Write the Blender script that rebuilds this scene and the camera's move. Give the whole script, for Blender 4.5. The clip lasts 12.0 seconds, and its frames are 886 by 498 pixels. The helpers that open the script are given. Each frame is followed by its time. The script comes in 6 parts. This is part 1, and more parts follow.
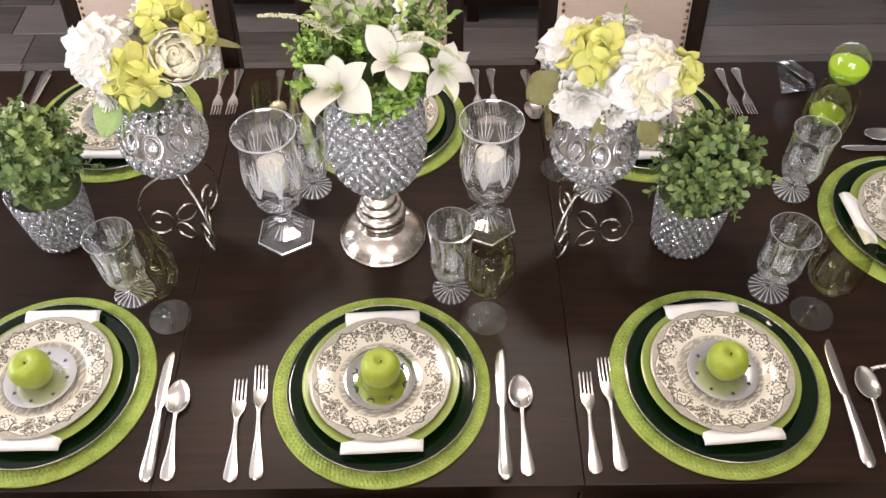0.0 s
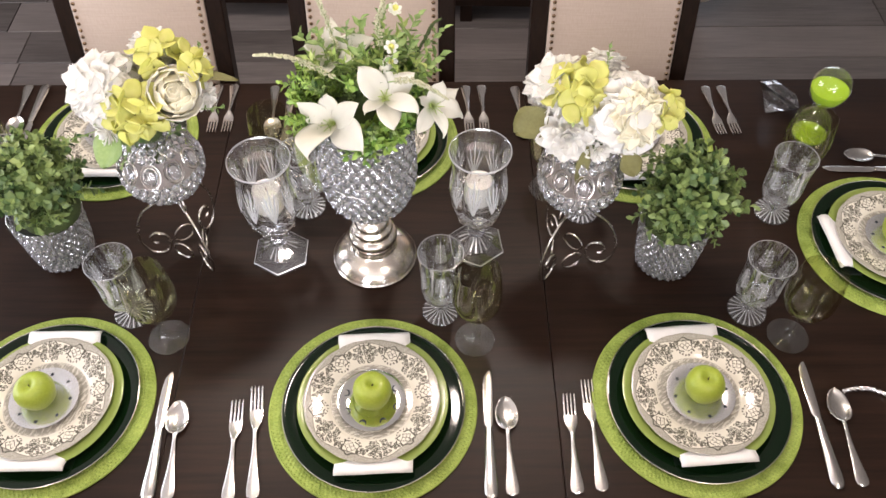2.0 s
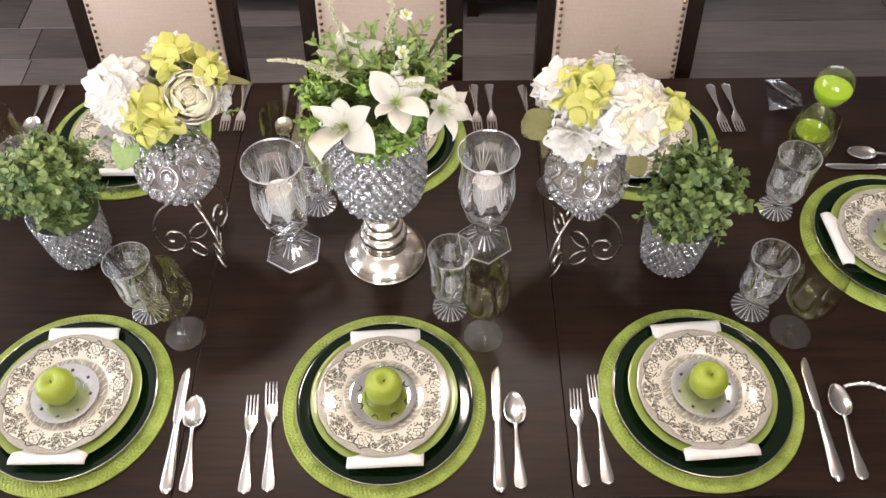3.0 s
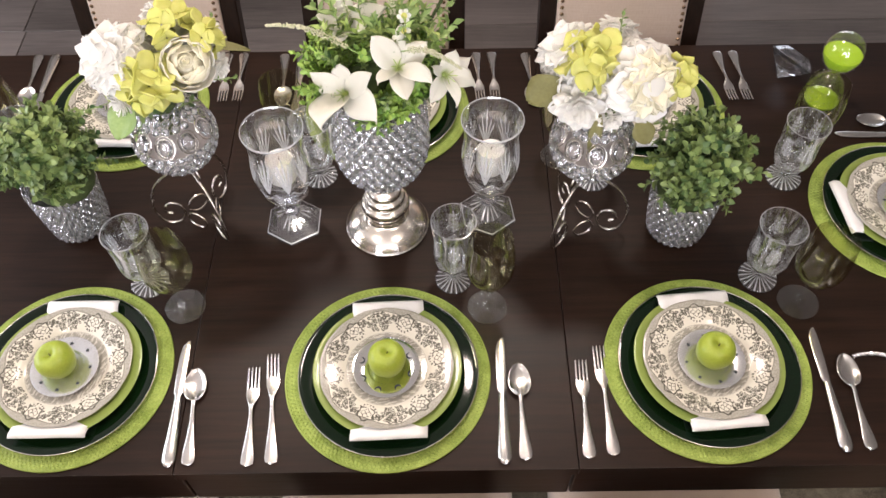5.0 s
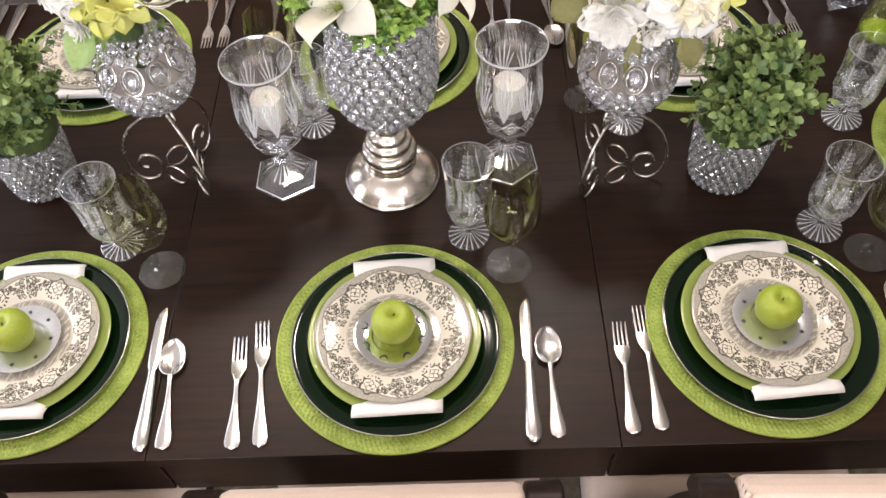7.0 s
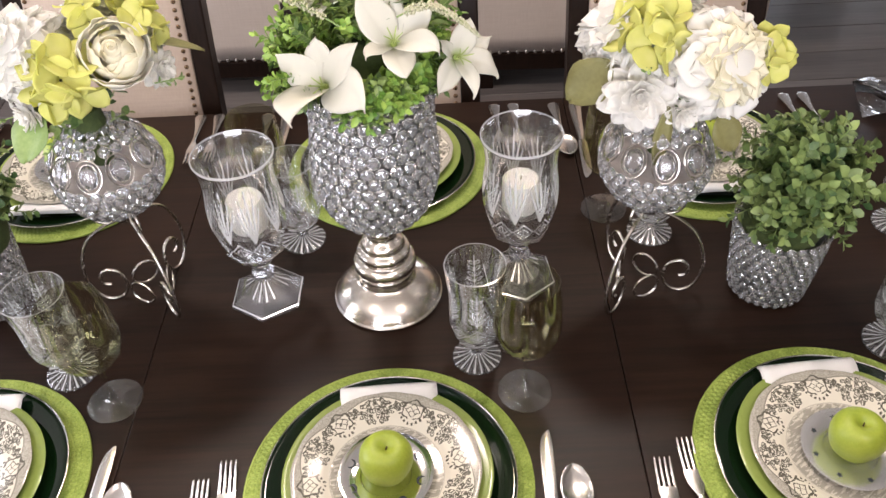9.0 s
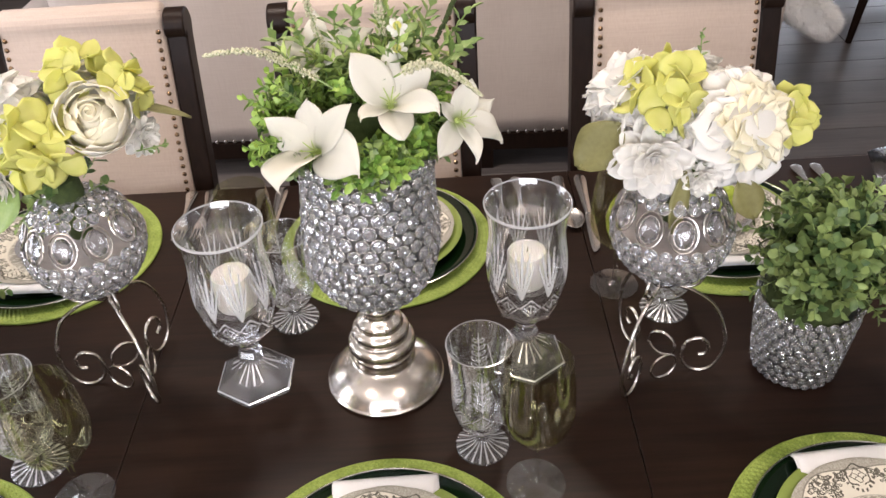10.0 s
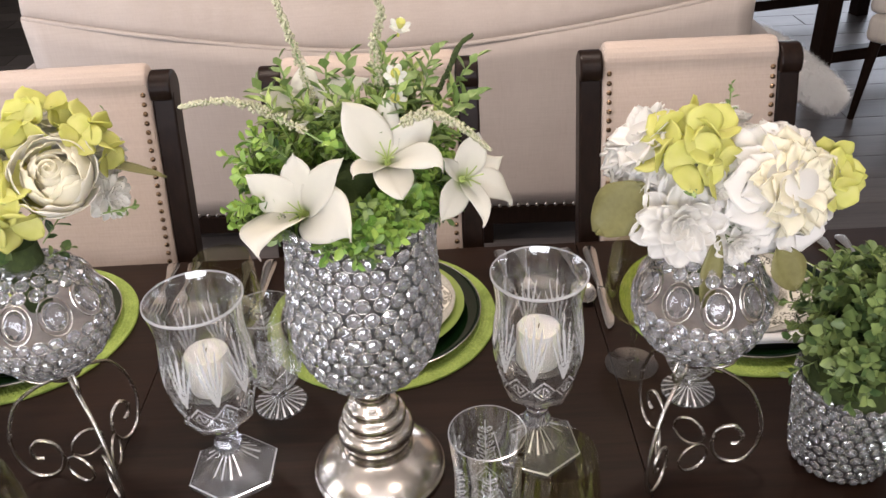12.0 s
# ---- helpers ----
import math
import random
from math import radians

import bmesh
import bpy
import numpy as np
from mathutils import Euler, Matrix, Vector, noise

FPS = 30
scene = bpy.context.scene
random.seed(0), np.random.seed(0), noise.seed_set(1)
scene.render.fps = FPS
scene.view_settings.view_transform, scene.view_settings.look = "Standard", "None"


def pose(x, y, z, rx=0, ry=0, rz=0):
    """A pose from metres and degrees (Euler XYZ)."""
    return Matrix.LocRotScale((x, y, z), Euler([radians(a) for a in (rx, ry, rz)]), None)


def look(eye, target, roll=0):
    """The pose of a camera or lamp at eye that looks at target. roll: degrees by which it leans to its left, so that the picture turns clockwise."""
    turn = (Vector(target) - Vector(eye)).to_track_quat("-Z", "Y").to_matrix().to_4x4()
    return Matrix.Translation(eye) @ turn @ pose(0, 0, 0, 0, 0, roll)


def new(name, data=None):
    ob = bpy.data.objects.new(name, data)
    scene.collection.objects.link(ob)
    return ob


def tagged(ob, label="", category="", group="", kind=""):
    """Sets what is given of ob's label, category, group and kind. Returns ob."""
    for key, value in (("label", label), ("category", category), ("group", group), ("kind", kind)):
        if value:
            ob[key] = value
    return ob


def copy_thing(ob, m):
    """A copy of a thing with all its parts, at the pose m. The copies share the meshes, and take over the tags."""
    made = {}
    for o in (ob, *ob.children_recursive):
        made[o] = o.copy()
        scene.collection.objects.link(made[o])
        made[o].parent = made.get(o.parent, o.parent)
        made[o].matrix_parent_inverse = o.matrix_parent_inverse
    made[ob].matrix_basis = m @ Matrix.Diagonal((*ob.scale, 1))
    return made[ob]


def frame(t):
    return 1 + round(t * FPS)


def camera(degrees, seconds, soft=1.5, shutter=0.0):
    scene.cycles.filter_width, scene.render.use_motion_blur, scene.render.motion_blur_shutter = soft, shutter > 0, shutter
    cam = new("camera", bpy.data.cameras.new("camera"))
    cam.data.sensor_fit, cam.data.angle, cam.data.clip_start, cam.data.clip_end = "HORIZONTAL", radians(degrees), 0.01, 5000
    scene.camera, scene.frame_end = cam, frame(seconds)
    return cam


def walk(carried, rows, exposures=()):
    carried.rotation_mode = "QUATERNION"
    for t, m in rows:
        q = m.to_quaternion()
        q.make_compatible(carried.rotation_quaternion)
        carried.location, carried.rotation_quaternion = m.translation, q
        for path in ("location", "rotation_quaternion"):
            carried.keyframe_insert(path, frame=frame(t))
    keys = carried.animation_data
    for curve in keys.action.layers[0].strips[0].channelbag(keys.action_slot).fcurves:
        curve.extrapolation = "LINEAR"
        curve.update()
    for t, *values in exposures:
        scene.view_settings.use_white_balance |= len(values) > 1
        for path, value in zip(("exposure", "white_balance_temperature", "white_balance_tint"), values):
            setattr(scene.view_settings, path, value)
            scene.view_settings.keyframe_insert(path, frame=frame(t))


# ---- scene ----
cam = camera(56.0, 12.0)
PATH = [
    (0, (0.117, -0.753, 2.05), (0.117, 0.516, 0.504), -0.7),
    (0.5, (0.118, -0.737, 2.078), (0.103, 0.516, 0.52), -1.2),
    (1, (0.13, -0.729, 2.104), (0.122, 0.527, 0.548), -0.9),
    (1.5, (0.135, -0.721, 2.127), (0.143, 0.535, 0.571), -0.3),
    (2, (0.128, -0.713, 2.148), (0.139, 0.51, 0.565), -0.1),
    (2.5, (0.118, -0.716, 2.171), (0.122, 0.495, 0.579), -0.3),
    (3, (0.121, -0.721, 2.187), (0.118, 0.482, 0.589), -0.7),
    (5, (0.115, -0.714, 2.161), (0.111, 0.441, 0.529), -1.0),
    (5.5, (0.118, -0.713, 2.117), (0.116, 0.445, 0.487), -1.2),
    (6, (0.115, -0.704, 2.055), (0.093, 0.441, 0.415), -2.4),
    (6.5, (0.109, -0.692, 1.984), (0.094, 0.471, 0.357), -2.2),
    (6.7, (0.104, -0.679, 1.966), (0.084, 0.473, 0.331), -2.5),
    (8.3, (0.113, -0.637, 1.767), (0.076, 0.729, 0.307), -3.5),
    (8.5, (0.111, -0.622, 1.756), (0.063, 0.775, 0.325), -3.7),
    (9, (0.108, -0.594, 1.73), (0.076, 0.865, 0.362), -3.4),
    (9.5, (0.103, -0.566, 1.701), (0.078, 0.968, 0.418), -3.2),
    (10, (0.105, -0.539, 1.665), (0.082, 1.051, 0.453), -3.5),
    (10.5, (0.105, -0.515, 1.648), (0.093, 1.123, 0.5), -3.2),
    (11, (0.101, -0.5, 1.64), (0.092, 1.166, 0.533), -3.2),
    (11.5, (0.102, -0.482, 1.616), (0.094, 1.205, 0.542), -3.4),
    (12, (0.097, -0.45, 1.592), (0.092, 1.247, 0.535), -3.0),
]
walk(cam, [(t, look(eye, target, roll)) for t, eye, target, roll in PATH], ((0.0, -0.03, 6330, 17), (6.5, -0.06, 6330, 17), (9.5, -0.10, 6330, 17), (12.0, -0.25, 6330, 17)))

# ---------------- light ----------------
T = 0.76  # height of the table top

world = bpy.data.worlds.new("sky")
scene.world = world
world.use_nodes = True
wn = world.node_tree
sky = wn.nodes.new("ShaderNodeTexSky")
sky.sky_type, sky.sun_disc = "NISHITA", False
sky.sun_elevation, sky.sun_rotation = radians(40), radians(120)
wn.links.new(sky.outputs[0], wn.nodes["Background"].inputs[0])
wn.nodes["Background"].inputs[1].default_value = 0.1


def window_light(name, m, sx, sy, watts, col):
    d = bpy.data.lights.new(name, "AREA")
    d.shape, d.size, d.size_y, d.energy, d.color = "RECTANGLE", sx, sy, watts, col
    ob = new(name, d)
    ob.matrix_world = m
    return ob


DAY = (0.95, 0.965, 1.0)
window_light("daylight_left", look((-3.15, 0.6, 1.55), (0, 0.6, 1.5)), 2.6, 1.7, 85, DAY)
window_light("daylight_behind", look((-0.2, -2.75, 1.75), (-0.2, 0.6, 1.7)), 2.6, 1.5, 122, DAY)
window_light("daylight_far", look((3.2, 6.4, 1.25), (3.0, 1.5, 1.0)), 2.6, 2.2, 56, (0.90, 0.95, 1.0))
for dx, dy in ((-1.0, -0.9), (0.9, -0.9), (-0.55, 1.05), (0.45, 1.10)):
    d = bpy.data.lights.new("downlight", "AREA")
    d.shape, d.size, d.energy, d.color = "DISK", 0.22, 18, (1.0, 0.86, 0.71)
    new("downlight", d).matrix_world = pose(dx, dy, 2.685)

# ---------------- materials ----------------


def graph(name):
    m = bpy.data.materials.new(name)
    m.use_nodes = True
    nt = m.node_tree
    return m, nt, nt.nodes["Principled BSDF"]


def add(nt, kind, **inputs):
    n = nt.nodes.new(kind)
    for k, v in inputs.items():
        key = k.replace("_", " ")
        if key in n.inputs:
            if hasattr(v, "is_output"):
                nt.links.new(v, n.inputs[key])
            else:
                n.inputs[key].default_value = v
    return n


def calc(nt, op, a, b=0.0, c=0.0):
    n = nt.nodes.new("ShaderNodeMath")
    n.operation = op
    for i, v in enumerate((a, b, c)):
        if hasattr(v, "is_output"):
            nt.links.new(v, n.inputs[i])
        else:
            n.inputs[i].default_value = v
    return n.outputs[0]


def blend(nt, fac, a, b):
    n = nt.nodes.new("ShaderNodeMix")
    n.data_type = "RGBA"
    for sock, v in ((n.inputs[0], fac), (n.inputs[6], a), (n.inputs[7], b)):
        if hasattr(v, "is_output"):
            nt.links.new(v, sock)
        else:
            sock.default_value = v if not isinstance(v, tuple) or len(v) == 4 else (*v, 1)
    return n.outputs[2]


def coords(nt, scale=(1, 1, 1)):
    tc = nt.nodes.new("ShaderNodeTexCoord")
    mp = nt.nodes.new("ShaderNodeMapping")
    mp.inputs["Scale"].default_value = scale
    nt.links.new(tc.outputs["Object"], mp.inputs[0])
    return mp.outputs[0]


def surface(name, a, b=None, rough=0.5, metal=0.0, grain=30.0, stretch=(1, 1, 1), bump=0.0, fine=200.0, spec=0.5, coat=0.0, sheen=0.0, trans=0.0, ior=1.5, dr=0.08, sss=0.0, island=0.0):
    m, nt, p = graph(name)
    b = b or tuple(min(1, c * 0.8) for c in a)
    co = coords(nt, stretch)
    big = add(nt, "ShaderNodeTexNoise", Vector=co, Scale=grain, Detail=5.0, Roughness=0.6)
    small = add(nt, "ShaderNodeTexNoise", Vector=co, Scale=fine, Detail=3.0)
    f = calc(nt, "MULTIPLY_ADD", small.outputs[0], 0.4, calc(nt, "MULTIPLY", big.outputs[0], 0.8))
    f = calc(nt, "MULTIPLY_ADD", calc(nt, "SUBTRACT", f, 0.6), 2.2, 0.5)
    if island:
        geo = nt.nodes.new("ShaderNodeNewGeometry")
        f = calc(nt, "ADD", f, calc(nt, "MULTIPLY", calc(nt, "SUBTRACT", geo.outputs["Random Per Island"], 0.5), island))
    clamp = nt.nodes.new("ShaderNodeClamp")
    nt.links.new(f, clamp.inputs[0])
    nt.links.new(blend(nt, clamp.outputs[0], (*a, 1), (*b, 1)), p.inputs["Base Color"])
    nt.links.new(calc(nt, "MULTIPLY_ADD", big.outputs[0], dr * 2, rough - dr), p.inputs["Roughness"])
    p.inputs["Metallic"].default_value = metal
    p.inputs["Specular IOR Level"].default_value = spec
    p.inputs["Coat Weight"].default_value = coat
    p.inputs["Coat Roughness"].default_value = 0.08
    p.inputs["Sheen Weight"].default_value = sheen
    p.inputs["Transmission Weight"].default_value = trans
    p.inputs["IOR"].default_value = ior
    if sss:
        p.inputs["Subsurface Weight"].default_value = sss
        p.inputs["Subsurface Radius"].default_value = (0.01, 0.008, 0.005)
        p.inputs["Subsurface Scale"].default_value = 0.5
    if bump:
        bn = add(nt, "ShaderNodeBump", Height=small.outputs[0], Strength=bump, Distance=0.002)
        nt.links.new(bn.outputs[0], p.inputs["Normal"])
    return m


def fabric_mat(name, a, b, weave=900.0):
    """Linen: two crossed sets of threads with slubs."""
    m, nt, p = graph(name)
    co = coords(nt)
    wx = add(nt, "ShaderNodeTexNoise", Vector=coords(nt, (weave * 0.35, weave * 0.35, 12)), Scale=1.0, Detail=2.0)
    wz = add(nt, "ShaderNodeTexNoise", Vector=coords(nt, (14, 14, weave * 0.35)), Scale=1.0, Detail=2.0)
    soil = add(nt, "ShaderNodeTexNoise", Vector=co, Scale=5.0, Detail=4.0)
    h = calc(nt, "ADD", wx.outputs[0], wz.outputs[0])
    f = calc(nt, "MULTIPLY_ADD", calc(nt, "SUBTRACT", h, 1.0), 0.65, soil.outputs[0])
    clamp = nt.nodes.new("ShaderNodeClamp")
    nt.links.new(f, clamp.inputs[0])
    nt.links.new(blend(nt, clamp.outputs[0], (*a, 1), (*b, 1)), p.inputs["Base Color"])
    p.inputs["Roughness"].default_value = 0.85
    p.inputs["Sheen Weight"].default_value = 0.2
    p.inputs["Specular IOR Level"].default_value = 0.2
    bn = add(nt, "ShaderNodeBump", Height=h, Strength=0.2, Distance=0.001)
    nt.links.new(bn.outputs[0], p.inputs["Normal"])
    return m


def thin_glass(name, tint, rough=0.0, base=0.045, edge=0.62):
    """Thin-walled blown glass: tinted see-through with Fresnel gloss."""
    m, nt, p = graph(name)
    out = nt.nodes["Material Output"]
    nt.nodes.remove(p)
    tr = add(nt, "ShaderNodeBsdfTransparent", Color=(*tint, 1))
    gl = add(nt, "ShaderNodeBsdfGlossy", Color=(1, 1, 1, 1), Roughness=rough)
    lw = add(nt, "ShaderNodeLayerWeight", Blend=0.5)
    fr = calc(nt, "MULTIPLY_ADD", calc(nt, "POWER", lw.outputs["Facing"], 3.0), edge, base)
    mx = nt.nodes.new("ShaderNodeMixShader")
    nt.links.new(fr, mx.inputs[0])
    nt.links.new(tr.outputs[0], mx.inputs[1])
    nt.links.new(gl.outputs[0], mx.inputs[2])
    nt.links.new(mx.outputs[0], out.inputs[0])
    return m


def crystal_mat(name, share=0.3, tint=(0.97, 0.98, 1.0), rough=0.02, clear=0.0, lit_white=0.0):
    """Lead crystal: refracting glass, with a share of mirror gloss added to brighten it."""
    m, nt, p = graph(name)
    out = nt.nodes["Material Output"]
    nt.nodes.remove(p)
    g = add(nt, "ShaderNodeBsdfGlass", Color=(*tint, 1), Roughness=rough, IOR=1.52)
    gl = add(nt, "ShaderNodeBsdfGlossy", Color=(0.97, 0.97, 0.97, 1), Roughness=0.06)
    mx = nt.nodes.new("ShaderNodeMixShader")
    mx.inputs[0].default_value = share
    nt.links.new(g.outputs[0], mx.inputs[1])
    nt.links.new(gl.outputs[0], mx.inputs[2])
    last = mx.outputs[0]
    # diffuse white stands in for light passed on inside the crystal
    if lit_white:
        df = add(nt, "ShaderNodeBsdfDiffuse", Color=(0.86, 0.88, 0.90, 1))
        m3 = nt.nodes.new("ShaderNodeMixShader")
        m3.inputs[0].default_value = lit_white
        nt.links.new(last, m3.inputs[1])
        nt.links.new(df.outputs[0], m3.inputs[2])
        last = m3.outputs[0]
    if clear:
        tr = add(nt, "ShaderNodeBsdfTransparent", Color=(*tint, 1))
        m2 = nt.nodes.new("ShaderNodeMixShader")
        m2.inputs[0].default_value = clear
        nt.links.new(last, m2.inputs[1])
        nt.links.new(tr.outputs[0], m2.inputs[2])
        last = m2.outputs[0]
    nt.links.new(last, out.inputs[0])
    return m


def petal_mat(name, a, b, glow=0.38, streak=(1, 1, 1), grain=40.0, base=None):
    """Silk petal: part of the light passes through."""
    m, nt, p = graph(name)
    out = nt.nodes["Material Output"]
    n1 = add(nt, "ShaderNodeTexNoise", Vector=coords(nt, streak), Scale=grain, Detail=4.0)
    n2 = add(nt, "ShaderNodeTexNoise", Vector=coords(nt), Scale=420.0, Detail=2.0)
    c = blend(nt, calc(nt, "MULTIPLY_ADD", calc(nt, "SUBTRACT", n1.outputs[0], 0.5), 2.0, 0.5), (*a, 1), (*b, 1))
    if base:
        tc = nt.nodes.new("ShaderNodeTexCoord")
        ln = nt.nodes.new("ShaderNodeVectorMath")
        ln.operation = "LENGTH"
        nt.links.new(tc.outputs["Object"], ln.inputs[0])
        near = nt.nodes.new("ShaderNodeMapRange")
        near.inputs["From Min"].default_value, near.inputs["From Max"].default_value = 0.006, 0.022
        near.inputs["To Min"].default_value, near.inputs["To Max"].default_value = 1.0, 0.0
        nt.links.new(ln.outputs["Value"], near.inputs["Value"])
        c = blend(nt, near.outputs[0], c, (*base, 1))
    nt.links.new(c, p.inputs["Base Color"])
    p.inputs["Roughness"].default_value = 0.62
    p.inputs["Specular IOR Level"].default_value = 0.3
    bn = add(nt, "ShaderNodeBump", Height=n2.outputs[0], Strength=0.12, Distance=0.001)
    nt.links.new(bn.outputs[0], p.inputs["Normal"])
    tl = add(nt, "ShaderNodeBsdfTranslucent", Color=c)
    mx = nt.nodes.new("ShaderNodeMixShader")
    mx.inputs[0].default_value = glow
    nt.links.new(p.outputs[0], mx.inputs[1])
    nt.links.new(tl.outputs[0], mx.inputs[2])
    nt.links.new(mx.outputs[0], out.inputs[0])
    return m


def frosted_mat():
    """Matt-ground cuts in crystal; the same white paints the bright edges of rims and foot."""
    m, nt, p = graph("ground_cut_bright_edge")
    out = nt.nodes["Material Output"]
    nt.nodes.remove(p)
    g = add(nt, "ShaderNodeBsdfDiffuse", Color=(0.88, 0.90, 0.93, 1))
    d = add(nt, "ShaderNodeBsdfTranslucent", Color=(0.92, 0.94, 0.96, 1))
    gl = add(nt, "ShaderNodeBsdfGlossy", Color=(0.97, 0.98, 1.0, 1), Roughness=0.16)
    m1, m2 = nt.nodes.new("ShaderNodeMixShader"), nt.nodes.new("ShaderNodeMixShader")
    m1.inputs[0].default_value, m2.inputs[0].default_value = 0.45, 0.35
    nt.links.new(g.outputs[0], m1.inputs[1]), nt.links.new(d.outputs[0], m1.inputs[2])
    nt.links.new(m1.outputs[0], m2.inputs[1]), nt.links.new(gl.outputs[0], m2.inputs[2])
    tr = add(nt, "ShaderNodeBsdfTransparent", Color=(0.97, 0.98, 0.99, 1))
    m3 = nt.nodes.new("ShaderNodeMixShader")
    m3.inputs[0].default_value = 0.10
    nt.links.new(m2.outputs[0], m3.inputs[1]), nt.links.new(tr.outputs[0], m3.inputs[2])
    nt.links.new(m3.outputs[0], out.inputs[0])
    return m


def table_mat():
    m, nt, p = graph("espresso_wood")
    co = coords(nt, (1, 1, 1))
    grain = add(nt, "ShaderNodeTexNoise", Vector=coords(nt, (3, 60, 60)), Scale=1.5, Detail=7.0, Roughness=0.65)
    wear = add(nt, "ShaderNodeTexNoise", Vector=coords(nt, (2, 5, 5)), Scale=1.3, Detail=3.0)
    dents = add(nt, "ShaderNodeTexNoise", Vector=coords(nt, (10, 50, 50)), Scale=2.0, Detail=2.0)
    f = calc(nt, "MULTIPLY_ADD", grain.outputs[0], 0.6, calc(nt, "MULTIPLY", wear.outputs[0], 0.4))
    ramp = nt.nodes.new("ShaderNodeValToRGB")
    ramp.color_ramp.elements[0].position, ramp.color_ramp.elements[0].color = 0.30, (0.0047, 0.0023, 0.0014, 1)
    ramp.color_ramp.elements[1].position, ramp.color_ramp.elements[1].color = 0.80, (0.0325, 0.0150, 0.0086, 1)
    nt.links.new(f, ramp.inputs[0])
    nt.links.new(ramp.outputs[0], p.inputs["Base Color"])
    nt.links.new(calc(nt, "MULTIPLY_ADD", grain.outputs[0], 0.22, 0.30), p.inputs["Roughness"])
    p.inputs["Specular IOR Level"].default_value = 0.22
    bn = add(nt, "ShaderNodeBump", Height=calc(nt, "MULTIPLY_ADD", grain.outputs[0], 0.5, dents.outputs[0]), Strength=0.07, Distance=0.002)
    nt.links.new(bn.outputs[0], p.inputs["Normal"])
    return m


def china_mat():
    """Cream earthenware with a grey-brown transfer print: six bouquets and six lattice cartouches in a scalloped border, an engraved scene in the well."""
    m, nt, p = graph("transfer_print_china")
    tc = nt.nodes.new("ShaderNodeTexCoord")
    sep = nt.nodes.new("ShaderNodeSeparateXYZ")
    nt.links.new(tc.outputs["Object"], sep.inputs[0])
    x, y = sep.outputs[0], sep.outputs[1]
    r = calc(nt, "SQRT", calc(nt, "ADD", calc(nt, "MULTIPLY", x, x), calc(nt, "MULTIPLY", y, y)))
    th = calc(nt, "ARCTAN2", y, x)
    wob = add(nt, "ShaderNodeTexNoise", Vector=tc.outputs["Object"], Scale=190.0, Detail=2.0)
    shake = calc(nt, "MULTIPLY", calc(nt, "SUBTRACT", wob.outputs[0], 0.5), 0.0055)

    def frame_of(shift, r0):
        """Sideways and outward distance from the nearest of six places on the circle r0."""
        step = math.pi / 3
        a = calc(nt, "SUBTRACT", calc(nt, "FLOORED_MODULO", calc(nt, "ADD", th, shift), step), step / 2)
        return calc(nt, "MULTIPLY", calc(nt, "ADD", calc(nt, "MULTIPLY", a, r0), shake), 0.80), calc(nt, "MULTIPLY", calc(nt, "ADD", calc(nt, "SUBTRACT", r, r0), shake), 0.80)

    def both(a, b):
        return calc(nt, "MULTIPLY", a, b)

    def either(*some):
        out = some[0]
        for q in some[1:]:
            out = calc(nt, "MAXIMUM", out, q)
        return out

    def line(v, at, half):
        return calc(nt, "LESS_THAN", calc(nt, "ABSOLUTE", calc(nt, "SUBTRACT", v, at)), half)

    def polar(u, v, u0, v0):
        du, dv = calc(nt, "SUBTRACT", u, u0), calc(nt, "SUBTRACT", v, v0)
        return calc(nt, "SQRT", calc(nt, "ADD", both(du, du), both(dv, dv))), calc(nt, "ARCTAN2", dv, du)

    def flower(u, v, u0, v0, size, lobes, turn):
        """A drawn blossom or leaf spray: lobed outline, shaded lobes, dark eye."""
        d, q = polar(u, v, u0, v0)
        wave = calc(nt, "COSINE", calc(nt, "MULTIPLY_ADD", q, lobes, turn))
        edge = calc(nt, "MULTIPLY_ADD", wave, size * 0.36, size * 0.80)
        rim = line(calc(nt, "SUBTRACT", d, edge), -0.0004, 0.00075)
        shade = both(calc(nt, "LESS_THAN", d, edge), calc(nt, "GREATER_THAN", calc(nt, "SINE", calc(nt, "MULTIPLY_ADD", d, 2100.0, calc(nt, "MULTIPLY", q, 4.0))), -0.15))
        return either(rim, both(shade, 0.9), calc(nt, "LESS_THAN", d, size * 0.20))

    u, v = frame_of(0.0, 0.0965)
    au = calc(nt, "ABSOLUTE", u)
    bunch = either(flower(u, v, -0.003, 0.001, 0.0092, 5.0, 0.4), flower(au, v, 0.0128, -0.002, 0.0066, 5.0, 1.3), flower(au, v, 0.0085, 0.0085, 0.0058, 3.0, 0.2),
                   flower(au, v, 0.0205, 0.0035, 0.0052, 3.0, 2.0), flower(au, v, 0.0075, -0.0095, 0.0055, 3.0, 1.1), flower(u, v, 0.0, 0.0125, 0.0036, 4.0, 0.0))
    cu, cv = frame_of(math.pi / 6, 0.0985)
    acu = calc(nt, "ABSOLUTE", cu)
    cd, cq = polar(cu, cv, 0.0, 0.0)
    box_d = calc(nt, "ADD", acu, calc(nt, "ABSOLUTE", cv))
    inside = calc(nt, "LESS_THAN", box_d, 0.0080)
    diag = either(line(calc(nt, "SUBTRACT", cu, cv), 0.0, 0.0006), line(calc(nt, "ADD", cu, cv), 0.0, 0.0006))
    lattice = either(line(box_d, 0.0080, 0.0007), both(inside, diag))
    arch = both(line(calc(nt, "MULTIPLY_ADD", calc(nt, "COSINE", calc(nt, "MULTIPLY", cq, 6.0)), 0.0012, cd), 0.0115, 0.0010), calc(nt, "GREATER_THAN", cv, -0.0105))
